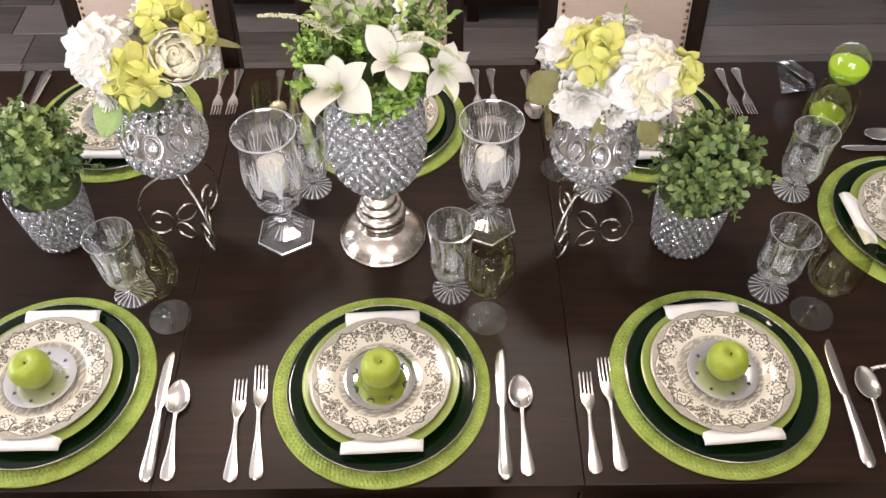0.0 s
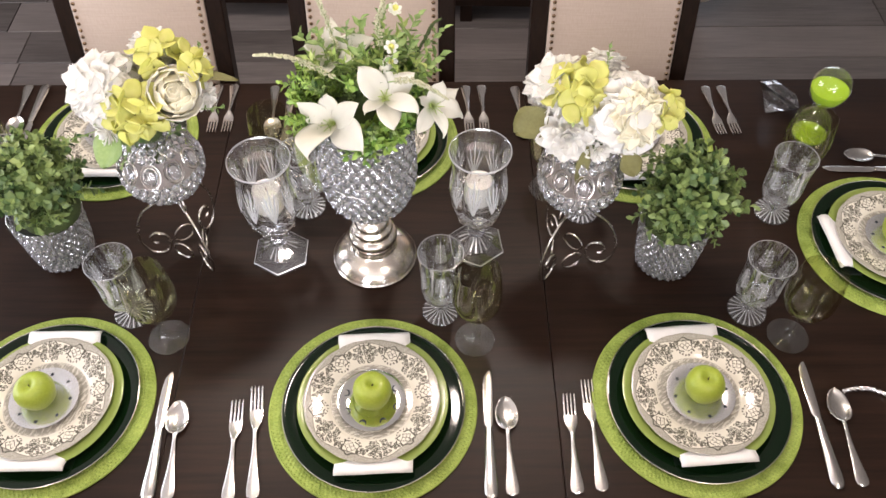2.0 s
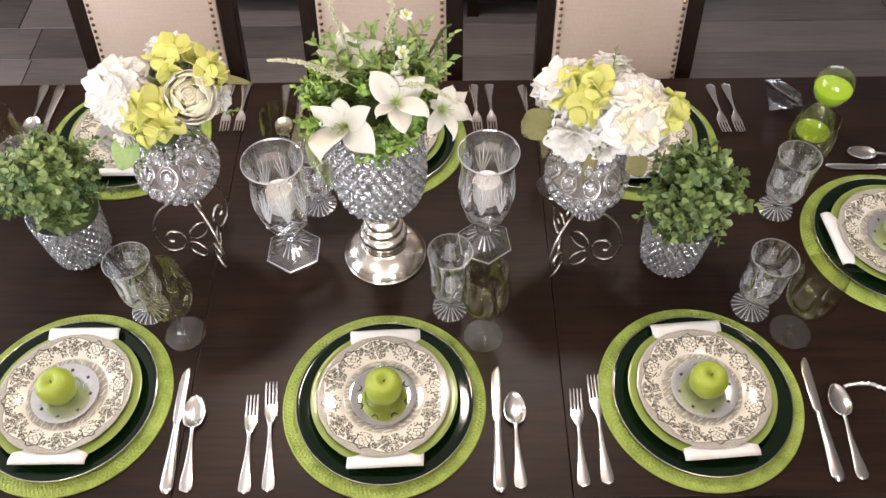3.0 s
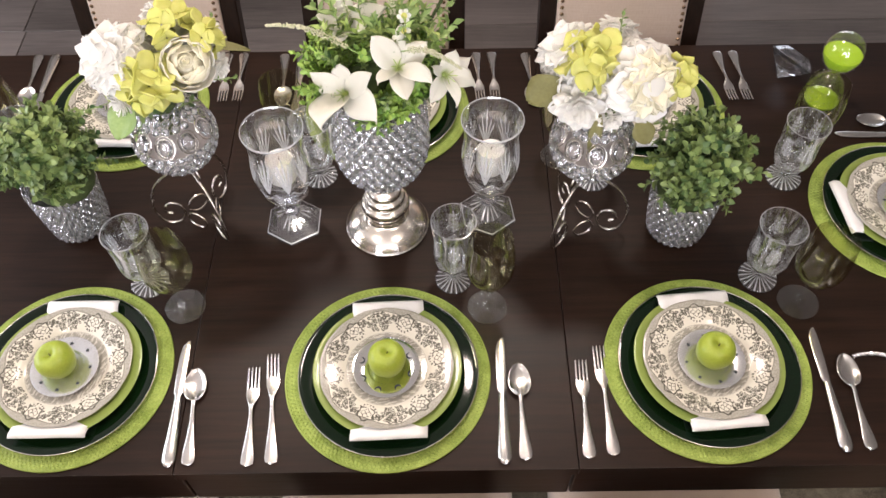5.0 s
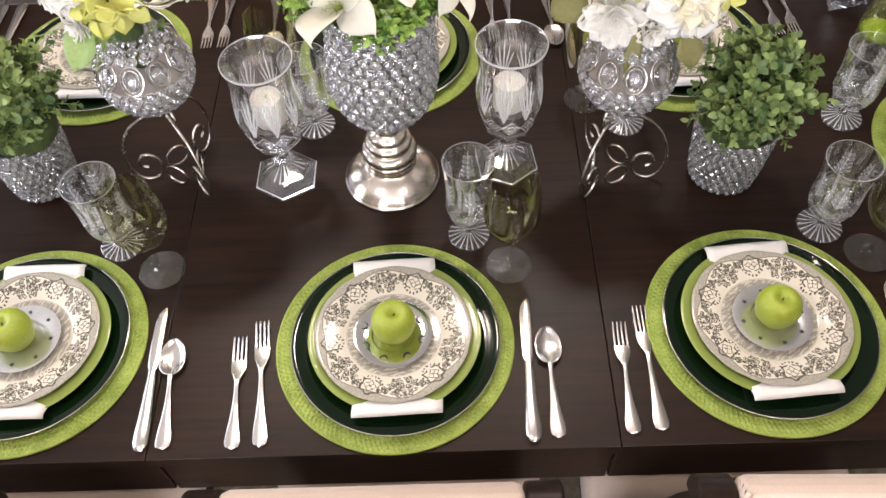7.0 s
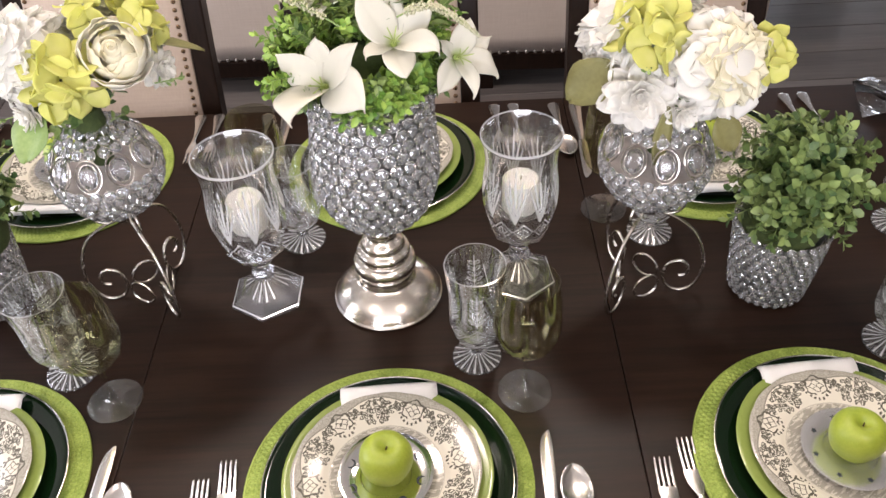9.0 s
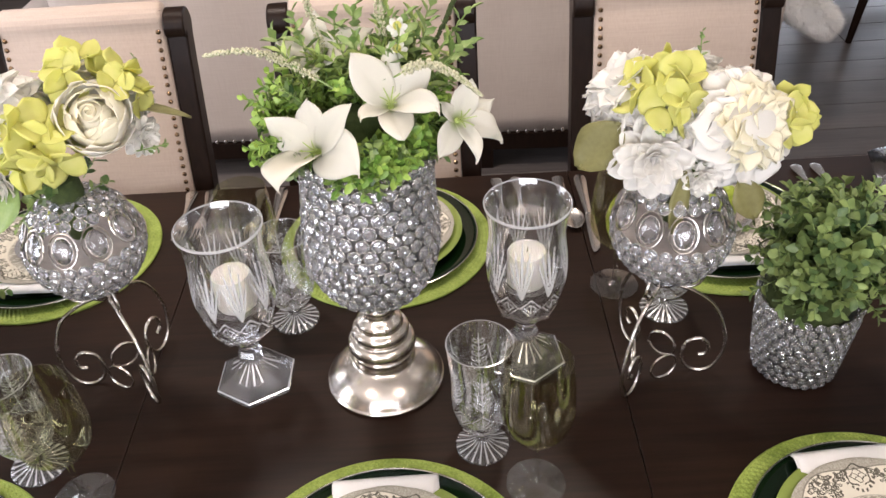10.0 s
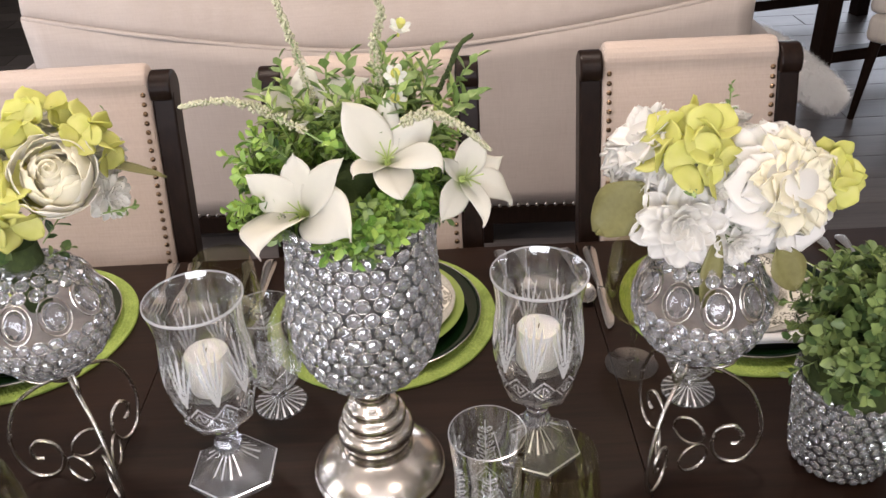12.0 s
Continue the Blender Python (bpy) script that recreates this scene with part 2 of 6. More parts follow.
    dots = both(both(line(cd, 0.0150, 0.0014), calc(nt, "GREATER_THAN", calc(nt, "COSINE", calc(nt, "MULTIPLY", cq, 17.0)), 0.1)), calc(nt, "LESS_THAN", cv, 0.002))
    curl = flower(acu, cv, 0.0150, 0.0040, 0.0050, 2.0, 0.6)
    carto = either(lattice, arch, dots, curl)
    scal = calc(nt, "SUBTRACT", r, calc(nt, "MULTIPLY", calc(nt, "COSINE", calc(nt, "MULTIPLY", calc(nt, "SUBTRACT", th, math.pi / 6), 6.0)), 0.0048))
    outside = calc(nt, "GREATER_THAN", scal, 0.1125)
    stipple = add(nt, "ShaderNodeTexNoise", Vector=tc.outputs["Object"], Scale=520.0, Detail=2.0)
    grey = calc(nt, "MULTIPLY_ADD", stipple.outputs[0], 0.9, 0.08)
    ink = either(bunch, carto, both(line(scal, 0.1120, 0.0008), 0.8), both(outside, grey))
    scape = add(nt, "ShaderNodeTexNoise", Vector=coords(nt, (60, 210, 1)), Scale=1.0, Detail=5.0, Roughness=0.65)
    view = both(calc(nt, "LESS_THAN", calc(nt, "ADD", r, calc(nt, "MULTIPLY", shake, 0.6)), 0.0735), calc(nt, "MULTIPLY_ADD", calc(nt, "GREATER_THAN", scape.outputs[0], 0.47), 0.42, 0.22))
    ink = either(ink, view, both(line(r, 0.0745, 0.0007), 0.4))
    nt.links.new(blend(nt, calc(nt, "MULTIPLY", ink, 0.92), (0.72, 0.69, 0.60, 1), (0.060, 0.056, 0.042, 1)), p.inputs["Base Color"])
    p.inputs["Roughness"].default_value = 0.14
    return m


def weave_mat():
    m, nt, p = graph("lime_woven_paper")
    co = coords(nt)
    n1 = add(nt, "ShaderNodeTexNoise", Vector=co, Scale=24.0, Detail=4.0)
    n2 = add(nt, "ShaderNodeTexNoise", Vector=co, Scale=420.0, Detail=3.0)
    f = calc(nt, "ADD", calc(nt, "MULTIPLY", n1.outputs[0], 0.5), calc(nt, "MULTIPLY", n2.outputs[0], 0.5))
    ramp = nt.nodes.new("ShaderNodeValToRGB")
    ramp.color_ramp.elements[0].position, ramp.color_ramp.elements[0].color = 0.36, (0.17, 0.25, 0.03, 1)
    ramp.color_ramp.elements[1].position, ramp.color_ramp.elements[1].color = 0.62, (0.38, 0.48, 0.105, 1)
    nt.links.new(f, ramp.inputs[0])
    nt.links.new(ramp.outputs[0], p.inputs["Base Color"])
    p.inputs["Roughness"].default_value = 0.6
    bn = add(nt, "ShaderNodeBump", Height=n2.outputs[0], Strength=0.5, Distance=0.001)
    nt.links.new(bn.outputs[0], p.inputs["Normal"])
    return m


def plank_mat(name, a, b):
    m, nt, p = graph(name)
    info = nt.nodes.new("ShaderNodeObjectInfo")
    grain = add(nt, "ShaderNodeTexNoise", Vector=coords(nt, (4, 70, 20)), Scale=1.0, Detail=6.0, Roughness=0.7)
    patch = add(nt, "ShaderNodeTexNoise", Vector=coords(nt, (3, 9, 3)), Scale=1.0, Detail=3.0)
    f = calc(nt, "ADD", calc(nt, "MULTIPLY", grain.outputs[0], 0.55), calc(nt, "ADD", calc(nt, "MULTIPLY", patch.outputs[0], 0.35), calc(nt, "MULTIPLY", calc(nt, "SUBTRACT", info.outputs["Random"], 0.45), 0.35)))
    ramp = nt.nodes.new("ShaderNodeValToRGB")
    ramp.color_ramp.elements[0].position, ramp.color_ramp.elements[0].color = 0.25, (*a, 1)
    ramp.color_ramp.elements[1].position, ramp.color_ramp.elements[1].color = 0.72, (*b, 1)
    nt.links.new(f, ramp.inputs[0])
    nt.links.new(ramp.outputs[0], p.inputs["Base Color"])
    nt.links.new(calc(nt, "MULTIPLY_ADD", grain.outputs[0], 0.22, 0.24), p.inputs["Roughness"])
    bn = add(nt, "ShaderNodeBump", Height=grain.outputs[0], Strength=0.15, Distance=0.002)
    nt.links.new(bn.outputs[0], p.inputs["Normal"])
    return m


M = dict(
    table=table_mat(),
    frame=surface("dark_stained_wood", (0.008, 0.0047, 0.0034), (0.021, 0.011, 0.0075), rough=0.36, grain=18, stretch=(6, 6, 1), dr=0.06, spec=0.16),
    linen=fabric_mat("beige_linen", (0.45, 0.355, 0.29), (0.57, 0.47, 0.395)),
    sofa_cloth=fabric_mat("grey_beige_upholstery", (0.49, 0.415, 0.36), (0.60, 0.525, 0.465), 700.0),
    cream=fabric_mat("cream_upholstery", (0.60, 0.54, 0.47), (0.74, 0.68, 0.60)),
    nail=surface("aged_brass_nailhead", (0.16, 0.10, 0.06), (0.30, 0.20, 0.12), rough=0.28, metal=1.0, grain=300),
    pewter=surface("silver_nailhead", (0.45, 0.42, 0.38), rough=0.3, metal=1.0, grain=300),
    weave=weave_mat(),
    charger=surface("dark_green_glaze", (0.002, 0.008, 0.0025), (0.003, 0.012, 0.004), rough=0.07, grain=9, spec=0.40, dr=0.02),
    lime_china=surface("lime_green_glaze", (0.21, 0.28, 0.065), (0.26, 0.33, 0.085), rough=0.17, grain=14, dr=0.03),
    china=china_mat(),
    napkin=surface("white_cotton", (0.86, 0.855, 0.85), (0.80, 0.795, 0.79), rough=0.9, grain=40, bump=0.25, fine=900, sheen=0.2),
    mirror=surface("polished_silver_plate", (0.93, 0.92, 0.90), (0.90, 0.90, 0.89), rough=0.06, metal=1.0, grain=30, dr=0.02),
    satin=surface("frosted_silver_plate", (0.82, 0.82, 0.83), (0.74, 0.75, 0.77), rough=0.24, metal=0.85, grain=60, dr=0.04),
    pierced_shade=surface("pierced_hole_shade", (0.03, 0.04, 0.05), rough=0.5),
    silver=surface("polished_silver", (0.84, 0.78, 0.71), (0.74, 0.68, 0.60), rough=0.22, metal=1.0, grain=26, dr=0.06),
    steel=surface("polished_steel", (0.76, 0.74, 0.71), (0.64, 0.62, 0.60), rough=0.25, metal=1.0, grain=60, dr=0.05),
    wire=surface("brushed_nickel_wire", (0.70, 0.67, 0.62), (0.55, 0.52, 0.47), rough=0.25, metal=1.0, grain=80),
    apple=surface("green_apple_skin", (0.27, 0.36, 0.030), (0.38, 0.46, 0.060), rough=0.42, grain=32, fine=260, coat=0.06, dr=0.05, sss=0.15),
    stem=surface("brown_stem", (0.07, 0.045, 0.02), rough=0.8),
    candle=surface("ivory_wax", (0.94, 0.91, 0.85), (0.90, 0.86, 0.79), rough=0.5, grain=30, sss=0.3),
    crystal=thin_glass("cut_crystal_wall", (0.975, 0.985, 0.99), 0.12, 0.155, 1.05),
    solid_crystal=crystal_mat("solid_crystal", share=0.06, rough=0.03, clear=0.30, lit_white=0.03),
    bead=crystal_mat("crystal_bead", share=0.14, rough=0.005, lit_white=0.085),
    gem=crystal_mat("cut_oval_crystal", share=0.06, rough=0.01, clear=0.15, lit_white=0.02),
    clear_gem=crystal_mat("clear_cut_glass", share=0.08, rough=0.01),
    green_glass=thin_glass("olive_green_glass", (0.915, 0.905, 0.815), 0.0, 0.030, 0.45),
    clear_glass=thin_glass("clear_thin_glass", (0.96, 0.97, 0.96), 0.03, 0.08, 0.80),
    sand=surface("lime_sand", (0.42, 0.66, 0.02), (0.34, 0.56, 0.015), rough=0.9, grain=400, bump=0.4, fine=1500),
    white_petal=petal_mat("white_silk_petal", (0.93, 0.915, 0.875), (0.90, 0.885, 0.84), 0.46),
    cream_petal=petal_mat("cream_silk_petal", (0.93, 0.90, 0.76), (0.91, 0.87, 0.70), 0.44),
    rose_petal=petal_mat("ivory_silk_petal", (0.93, 0.91, 0.84), (0.91, 0.885, 0.80), 0.46),
    lily_petal=petal_mat("lily_petal", (0.79, 0.765, 0.675), (0.72, 0.70, 0.60), 0.36, (1, 1, 0.3), 24.0, (0.42, 0.52, 0.14)),
    yellow_petal=petal_mat("chartreuse_silk_petal", (0.82, 0.80, 0.33), (0.70, 0.71, 0.20), 0.44),
    petal_w=petal_mat("white_small_petal", (0.86, 0.86, 0.82), (0.80, 0.80, 0.74)),
    frosted=frosted_mat(),
    throat=surface("lily_throat", (0.36, 0.48, 0.10), (0.5, 0.58, 0.2), rough=0.6),
    box_leaf=surface("boxwood_leaf", (0.10, 0.22, 0.03), (0.33, 0.47, 0.09), rough=0.45, grain=12, fine=60, island=0.9),
    dark_leaf=surface("eucalyptus_leaf", (0.036, 0.082, 0.024), (0.25, 0.33, 0.105), rough=0.48, grain=14, fine=70, island=0.9),
    grass_leaf=surface("sage_green_foliage", (0.13, 0.22, 0.055), (0.27, 0.36, 0.12), rough=0.5, grain=16, island=0.8),
    reed_leaf=surface("yellow_green_reed", (0.20, 0.30, 0.06), (0.42, 0.50, 0.16), rough=0.5, grain=16, island=0.8),
    seed=surface("cream_seed_spike", (0.58, 0.55, 0.39), (0.41, 0.42, 0.26), rough=0.8, grain=200, island=0.7),
    olive_leaf=surface("olive_silk_leaf", (0.20, 0.19, 0.07), (0.13, 0.12, 0.04), rough=0.6, grain=26, bump=0.2),
    moss=surface("dark_floral_moss", (0.025, 0.04, 0.010), (0.06, 0.085, 0.02), rough=0.95, grain=80, bump=0.6, fine=150),
    foam=surface("grey_floral_sand", (0.40, 0.36, 0.33), (0.52, 0.47, 0.43), rough=0.9, grain=90),
    plank=plank_mat("grey_brown_plank", (0.052, 0.045, 0.042), (0.185, 0.162, 0.152)),
    grout=surface("dark_floor_gap", (0.012, 0.010, 0.009), rough=0.8),
    rug=surface("mottled_wool_rug", (0.045, 0.034, 0.02), (0.22, 0.18, 0.12), rough=0.95, grain=34, bump=0.8, fine=300),
    plaster=surface("warm_greige_wall", (0.34, 0.31, 0.27), (0.30, 0.27, 0.235), rough=0.85, grain=3, bump=0.06, fine=160),
    ceiling=surface("warm_ceiling_paint", (0.68, 0.64, 0.59), (0.65, 0.61, 0.56), rough=0.9, grain=4),
    white_paint=surface("white_trim_paint", (0.78, 0.77, 0.74), rough=0.45, grain=6),
    pane=thin_glass("window_pane", (0.97, 0.98, 0.98)),
    # metal added behind the beads to set how light they look
    liner=surface("grey_bead_backing", (0.34, 0.34, 0.34), (0.12, 0.12, 0.12), rough=0.35, metal=1.0, grain=40),
    fur=surface("white_fur", (0.95, 0.94, 0.91), (0.90, 0.88, 0.85), rough=0.95, grain=60, sheen=0.4, island=0.6),
)

# ---------------- builders ----------------


def part(name, bm, material, parent=None, label="", m=None, smooth=True, second=None):
    """Links a bmesh as one mesh object, under a thing or a part."""
    me = bpy.data.meshes.new(name)
    bm.to_mesh(me)
    bm.free()
    ob = piece(name, me, material, parent, label, m, smooth)
    if smooth:
        me.set_sharp_from_angle(angle=radians(50))
    if second:
        me.materials.append(second)
    return ob


def piece(name, me, material, parent=None, label="", m=None, smooth=True):
    """Links a mesh, shared or not, as one object."""
    if material and not me.materials:
        me.materials.append(material)
        if smooth:
            for f in me.polygons:
                f.use_smooth = True
    ob = new(name, me)
    if material and me.materials[0] != material:
        ob.material_slots[0].link = "OBJECT"
        ob.material_slots[0].material = material
    if parent:
        ob.parent = parent
    if m is not None:
        ob.matrix_basis = m
    return tagged(ob, label) if label else ob


def thing(name, label, category, m=None, group="", kind=""):
    ob = new(name)
    ob.empty_display_size = 0.02
    if m is not None:
        ob.matrix_basis = m
    return tagged(ob, label, category, group, kind)


def mesh_of(verts, faces, name="mesh"):
    me = bpy.data.meshes.new(name)
    me.from_pydata([tuple(v) for v in verts], [], faces)
    me.update()
    return me


def box(bm, x0, x1, y0, y1, z0, z1, bevel=0.0, seg=2):
    r = bmesh.ops.create_cube(bm, size=1.0)
    for v in r["verts"]:
        v.co = Vector((x0 + (v.co.x + 0.5) * (x1 - x0), y0 + (v.co.y + 0.5) * (y1 - y0), z0 + (v.co.z + 0.5) * (z1 - z0)))
    if bevel:
        es = list({e for v in r["verts"] for e in v.link_edges})
        bmesh.ops.bevel(bm, geom=es, offset=bevel, segments=seg, affect="EDGES", profile=0.5)
    return bm


def one_box(*a, **k):
    return box(bmesh.new(), *a, **k)


def lathe(profile, n=48, shape=None, mark=None):
    """Turns (r, z) pairs round the z axis. shape(r, z, angle, index) may bend a vertex; r = 0 makes a pole."""
    bm = bmesh.new()
    rings = []
    for i, (r, z) in enumerate(profile):
        if r <= 1e-6:
            rings.append([bm.verts.new((0, 0, z))])
            continue
        ring = []
        for k in range(n):
            a = 2 * math.pi * k / n
            rr, zz = shape(r, z, a, i) if shape else (r, z)
            ring.append(bm.verts.new((rr * math.cos(a), rr * math.sin(a), zz)))
        rings.append(ring)
    where = {id(p): i for i, p in enumerate(rings)}
    for p, q in zip(rings, rings[1:]):
        for k in range(n):
            j = (k + 1) % n
            vs = [p[k % len(p)], p[j % len(p)], q[j % len(q)], q[k % len(q)]]
            vs = list(dict.fromkeys(vs))
            if len(vs) > 2:
                f = bm.faces.new(vs)
                if mark:
                    i = where[id(p)]
                    f.material_index = int(mark((profile[i][1] + profile[i + 1][1]) / 2, (k + 0.5) * 2 * math.pi / n, i))
    bmesh.ops.recalc_face_normals(bm, faces=bm.faces)
    return bm


def smooth_line(pts, per=6):
    """Catmull-Rom through the points."""
    pts = [Vector(p) for p in pts]
    out = []
    for i in range(len(pts) - 1):
        a, b, c, d = pts[max(i - 1, 0)], pts[i], pts[i + 1], pts[min(i + 2, len(pts) - 1)]
        for k in range(per):
            t = k / per
            out.append(0.5 * (2 * b + (c - a) * t + (2 * a - 5 * b + 4 * c - d) * t * t + (3 * b - 3 * c + d - a) * t ** 3))
    return out + [pts[-1]]


def tube(bm, pts, radius, n=8, taper=None):
    """A round bar along the points."""
    pts = [Vector(p) for p in pts]
    rings, up = [], Vector((0.3, 0.2, 1))
    for i, p in enumerate(pts):
        d = (pts[min(i + 1, len(pts) - 1)] - pts[max(i - 1, 0)]).normalized()
        s = d.cross(up)
        s = s.normalized() if s.length > 1e-4 else d.orthogonal().normalized()
        w = s.cross(d)
        up = w
        rr = radius * (taper(i / (len(pts) - 1)) if taper else 1)
        rings.append([bm.verts.new(p + rr * (math.cos(2 * math.pi * k / n) * s + math.sin(2 * math.pi * k / n) * w)) for k in range(n)])
    for a, b in zip(rings, rings[1:]):
        for k in range(n):
            bm.faces.new((a[k], a[(k + 1) % n], b[(k + 1) % n], b[k]))
    bm.faces.new(rings[0][::-1])
    bm.faces.new(rings[-1])
    return bm


def sheet(f, nu=8, nv=8, thick=0.0008):
    """A thin closed shell: f(u, v) with u in -1..1 and v in 0..1."""
    P = [[Vector(f(-1 + 2 * i / nu, j / nv)) for j in range(nv + 1)] for i in range(nu + 1)]
    verts, faces = [], []
    W = nv + 1
    for side in (1, -1):
        for i in range(nu + 1):
            for j in range(nv + 1):
                du = P[min(i + 1, nu)][j] - P[max(i - 1, 0)][j]
                dv = P[i][min(j + 1, nv)] - P[i][max(j - 1, 0)]
                nrm = du.cross(dv)
                nrm = nrm.normalized() if nrm.length > 1e-9 else Vector((0, 0, 1))
                verts.append(P[i][j] + nrm * thick * 0.5 * side)
    K = (nu + 1) * W
    for i in range(nu):
        for j in range(nv):
            a, b, c, d = i * W + j, (i + 1) * W + j, (i + 1) * W + j + 1, i * W + j + 1
            faces.append((a, b, c, d))
            faces.append((K + d, K + c, K + b, K + a))
    rim = [i * W for i in range(nu + 1)] + [nu * W + j for j in range(1, W)] + [i * W + nv for i in range(nu - 1, -1, -1)] + [j for j in range(nv - 1, 0, -1)]
    for a, b in zip(rim, rim[1:] + rim[:1]):
        faces.append((b, a, K + a, K + b))
    return mesh_of(verts, faces, "petal")


def extrude_profile(pts, axis_len, bevel=0.0):
    """A closed (y, z) outline pulled along x by axis_len, centred."""
    bm = bmesh.new()
    n = len(pts)
    a = [bm.verts.new((-axis_len / 2, y, z)) for y, z in pts]
    b = [bm.verts.new((axis_len / 2, y, z)) for y, z in pts]
    bm.faces.new(a[::-1]), bm.faces.new(b)
    for i in range(n):
        bm.faces.new((a[i], a[(i + 1) % n], b[(i + 1) % n], b[i]))
    bmesh.ops.recalc_face_normals(bm, faces=bm.faces)
    if bevel:
        es = [e for e in bm.edges if all(abs(abs(v.co.x) - axis_len / 2) < 1e-6 for v in e.verts)]
        bmesh.ops.bevel(bm, geom=es, offset=bevel, segments=2, affect="EDGES", profile=0.5)
    return bm

# ---------------- room ----------------
X0, X1, Y0, Y1, H = -3.2, 4.8, -2.8, 6.5, 2.7


def wall_with_hole(name, along, lo, hi, at, out, hole):
    """A wall 0.15 thick along x or y with one opening (a0, a1, z0, z1) that goes through it."""
    bm = bmesh.new()
    a0, a1, z0, z1 = hole
    t0, t1 = sorted((at, at + out * 0.15))
    for p, q, r, s in ((lo, a0, 0, H), (a1, hi, 0, H), (a0, a1, 0, z0), (a0, a1, z1, H)):
        if q - p > 1e-3 and s - r > 1e-3:
            if along == "x":
                box(bm, p, q, t0, t1, r, s)
            else:
                box(bm, t0, t1, p, q, r, s)
    return tagged(part(name, bm, M["plaster"], smooth=False), "warm greige painted plaster wall with a window opening", "wall", kind="structure")


wall_with_hole("wall_west", "y", Y0, Y1, X0, -1, (-0.7, 1.9, 0.7, 2.4))
wall_with_hole("wall_south", "x", X0 - 0.15, X1 + 0.15, Y0, -1, (-1.5, 1.1, 1.0, 2.5))
wall_with_hole("wall_north", "x", X0 - 0.15, X1 + 0.15, Y1, 1, (1.9, 4.5, 0.1, 2.4))
tagged(part("wall_east", one_box(X1, X1 + 0.15, Y0, Y1, 0, H), M["plaster"], smooth=False), "plain warm greige painted plaster wall", "wall", kind="structure")
tagged(part("ceiling", one_box(X0 - 0.15, X1 + 0.15, Y0 - 0.15, Y1 + 0.15, H, H + 0.1), M["ceiling"], smooth=False), "flat white painted ceiling", "ceiling", kind="structure")


def window(name, along, a0, a1, z0, z1, at):
    w = thing(name, "white framed window with clear panes", "window", kind="structure")

    def bar(nm, p, q, r, s, d=0.03):
        b = one_box(p, q, at - d, at + d, r, s, bevel=0.004) if along == "x" else one_box(at - d, at + d, p, q, r, s, bevel=0.004)
        part(nm, b, M["white_paint"], w, smooth=False)

    mid = (a0 + a1) / 2
    bar("window_frame", a0, a0 + 0.05, z0, z1), bar("window_frame", a1 - 0.05, a1, z0, z1)
    bar("window_frame", a0 + 0.05, a1 - 0.05, z1 - 0.05, z1), bar("window_sill", a0 + 0.05, a1 - 0.05, z0, z0 + 0.05, 0.05)
    bar("mullion", mid - 0.025, mid + 0.025, z0 + 0.05, z1 - 0.05)
    for p, q in ((a0 + 0.05, mid - 0.025), (mid + 0.025, a1 - 0.05)):
        b = one_box(p, q, at - 0.003, at + 0.003, z0 + 0.05, z1 - 0.05) if along == "x" else one_box(at - 0.003, at + 0.003, p, q, z0 + 0.05, z1 - 0.05)
        part("pane", b, M["pane"], w, smooth=False).visible_shadow = False


window("window_1", "y", -0.7, 1.9, 0.7, 2.4, X0 - 0.08)
window("window_2", "x", -1.5, 1.1, 1.0, 2.5, Y0 - 0.08)
window("window_3", "x", 1.9, 4.5, 0.1, 2.4, Y1 + 0.08)

rug = part("rug", one_box(-2.1, 2.2, -1.9, 1.12, 0.0, 0.012, bevel=0.004), M["rug"])
tagged(rug, "mottled beige and brown wool rug under the dining table", "rug")

# ---------------- dining table ----------------
TW0, TW1, TX0, TX1 = -0.194, 0.886, -1.36, 1.38
table = thing("dining_table", "dark espresso-stained wooden extending dining table set for a meal", "table")
for a, b in ((TX0, -0.3636), (-0.3624, 0.3424), (0.3436, TX1)):
    part("tabletop_panel", one_box(a, b, TW0, TW1, T - 0.028, T, bevel=0.0012), M["table"], table, smooth=False)
part("underframe", one_box(TX0 + 0.03, TX1 - 0.03, TW0 + 0.012, TW1 - 0.012, T - 0.036, T - 0.0285), M["frame"], table, smooth=False)
for a, b in ((TX0 + 0.03, -0.365), (-0.361, 0.341), (0.345, TX1 - 0.03)):
    for y0, y1 in ((TW0 + 0.016, TW0 + 0.040), (TW1 - 0.040, TW1 - 0.016)):
        part("apron", one_box(a, b, y0, y1, T - 0.165, T - 0.0365, bevel=0.003), M["table"], table, smooth=False)
for x0, x1 in ((TX0 + 0.03, TX0 + 0.054), (TX1 - 0.054, TX1 - 0.03)):
    part("apron", one_box(x0, x1, TW0 + 0.041, TW1 - 0.041, T - 0.165, T - 0.0365, bevel=0.003), M["table"], table, smooth=False)
leg = lathe([(0.0, 0.012), (0.035, 0.012), (0.045, 0.03), (0.045, 0.06), (0.032, 0.08), (0.042, 0.2), (0.055, 0.42), (0.05, 0.47), (0.036, 0.49), (0.052, 0.51), (0.052, 0.633), (0.0, 0.633)], 24)
leg_me = bpy.data.meshes.new("leg")
leg.to_mesh(leg_me), leg.free()
for x in (TX0 + 0.12, TX1 - 0.12):
    for y in (TW0 + 0.10, TW1 - 0.10):
        piece("leg", leg_me, M["table"], table, m=pose(x, y, 0))

# ---------------- chairs ----------------


def nail_mesh(r=0.0052):
    b = lathe([(r, 0.0), (r * 0.95, r * 0.35), (r * 0.6, r * 0.7), (0.0, r * 0.85)], 8)
    me = bpy.data.meshes.new("nailhead")
    b.to_mesh(me), b.free()
    return me


NAIL, PIN = nail_mesh(), nail_mesh(0.0075)


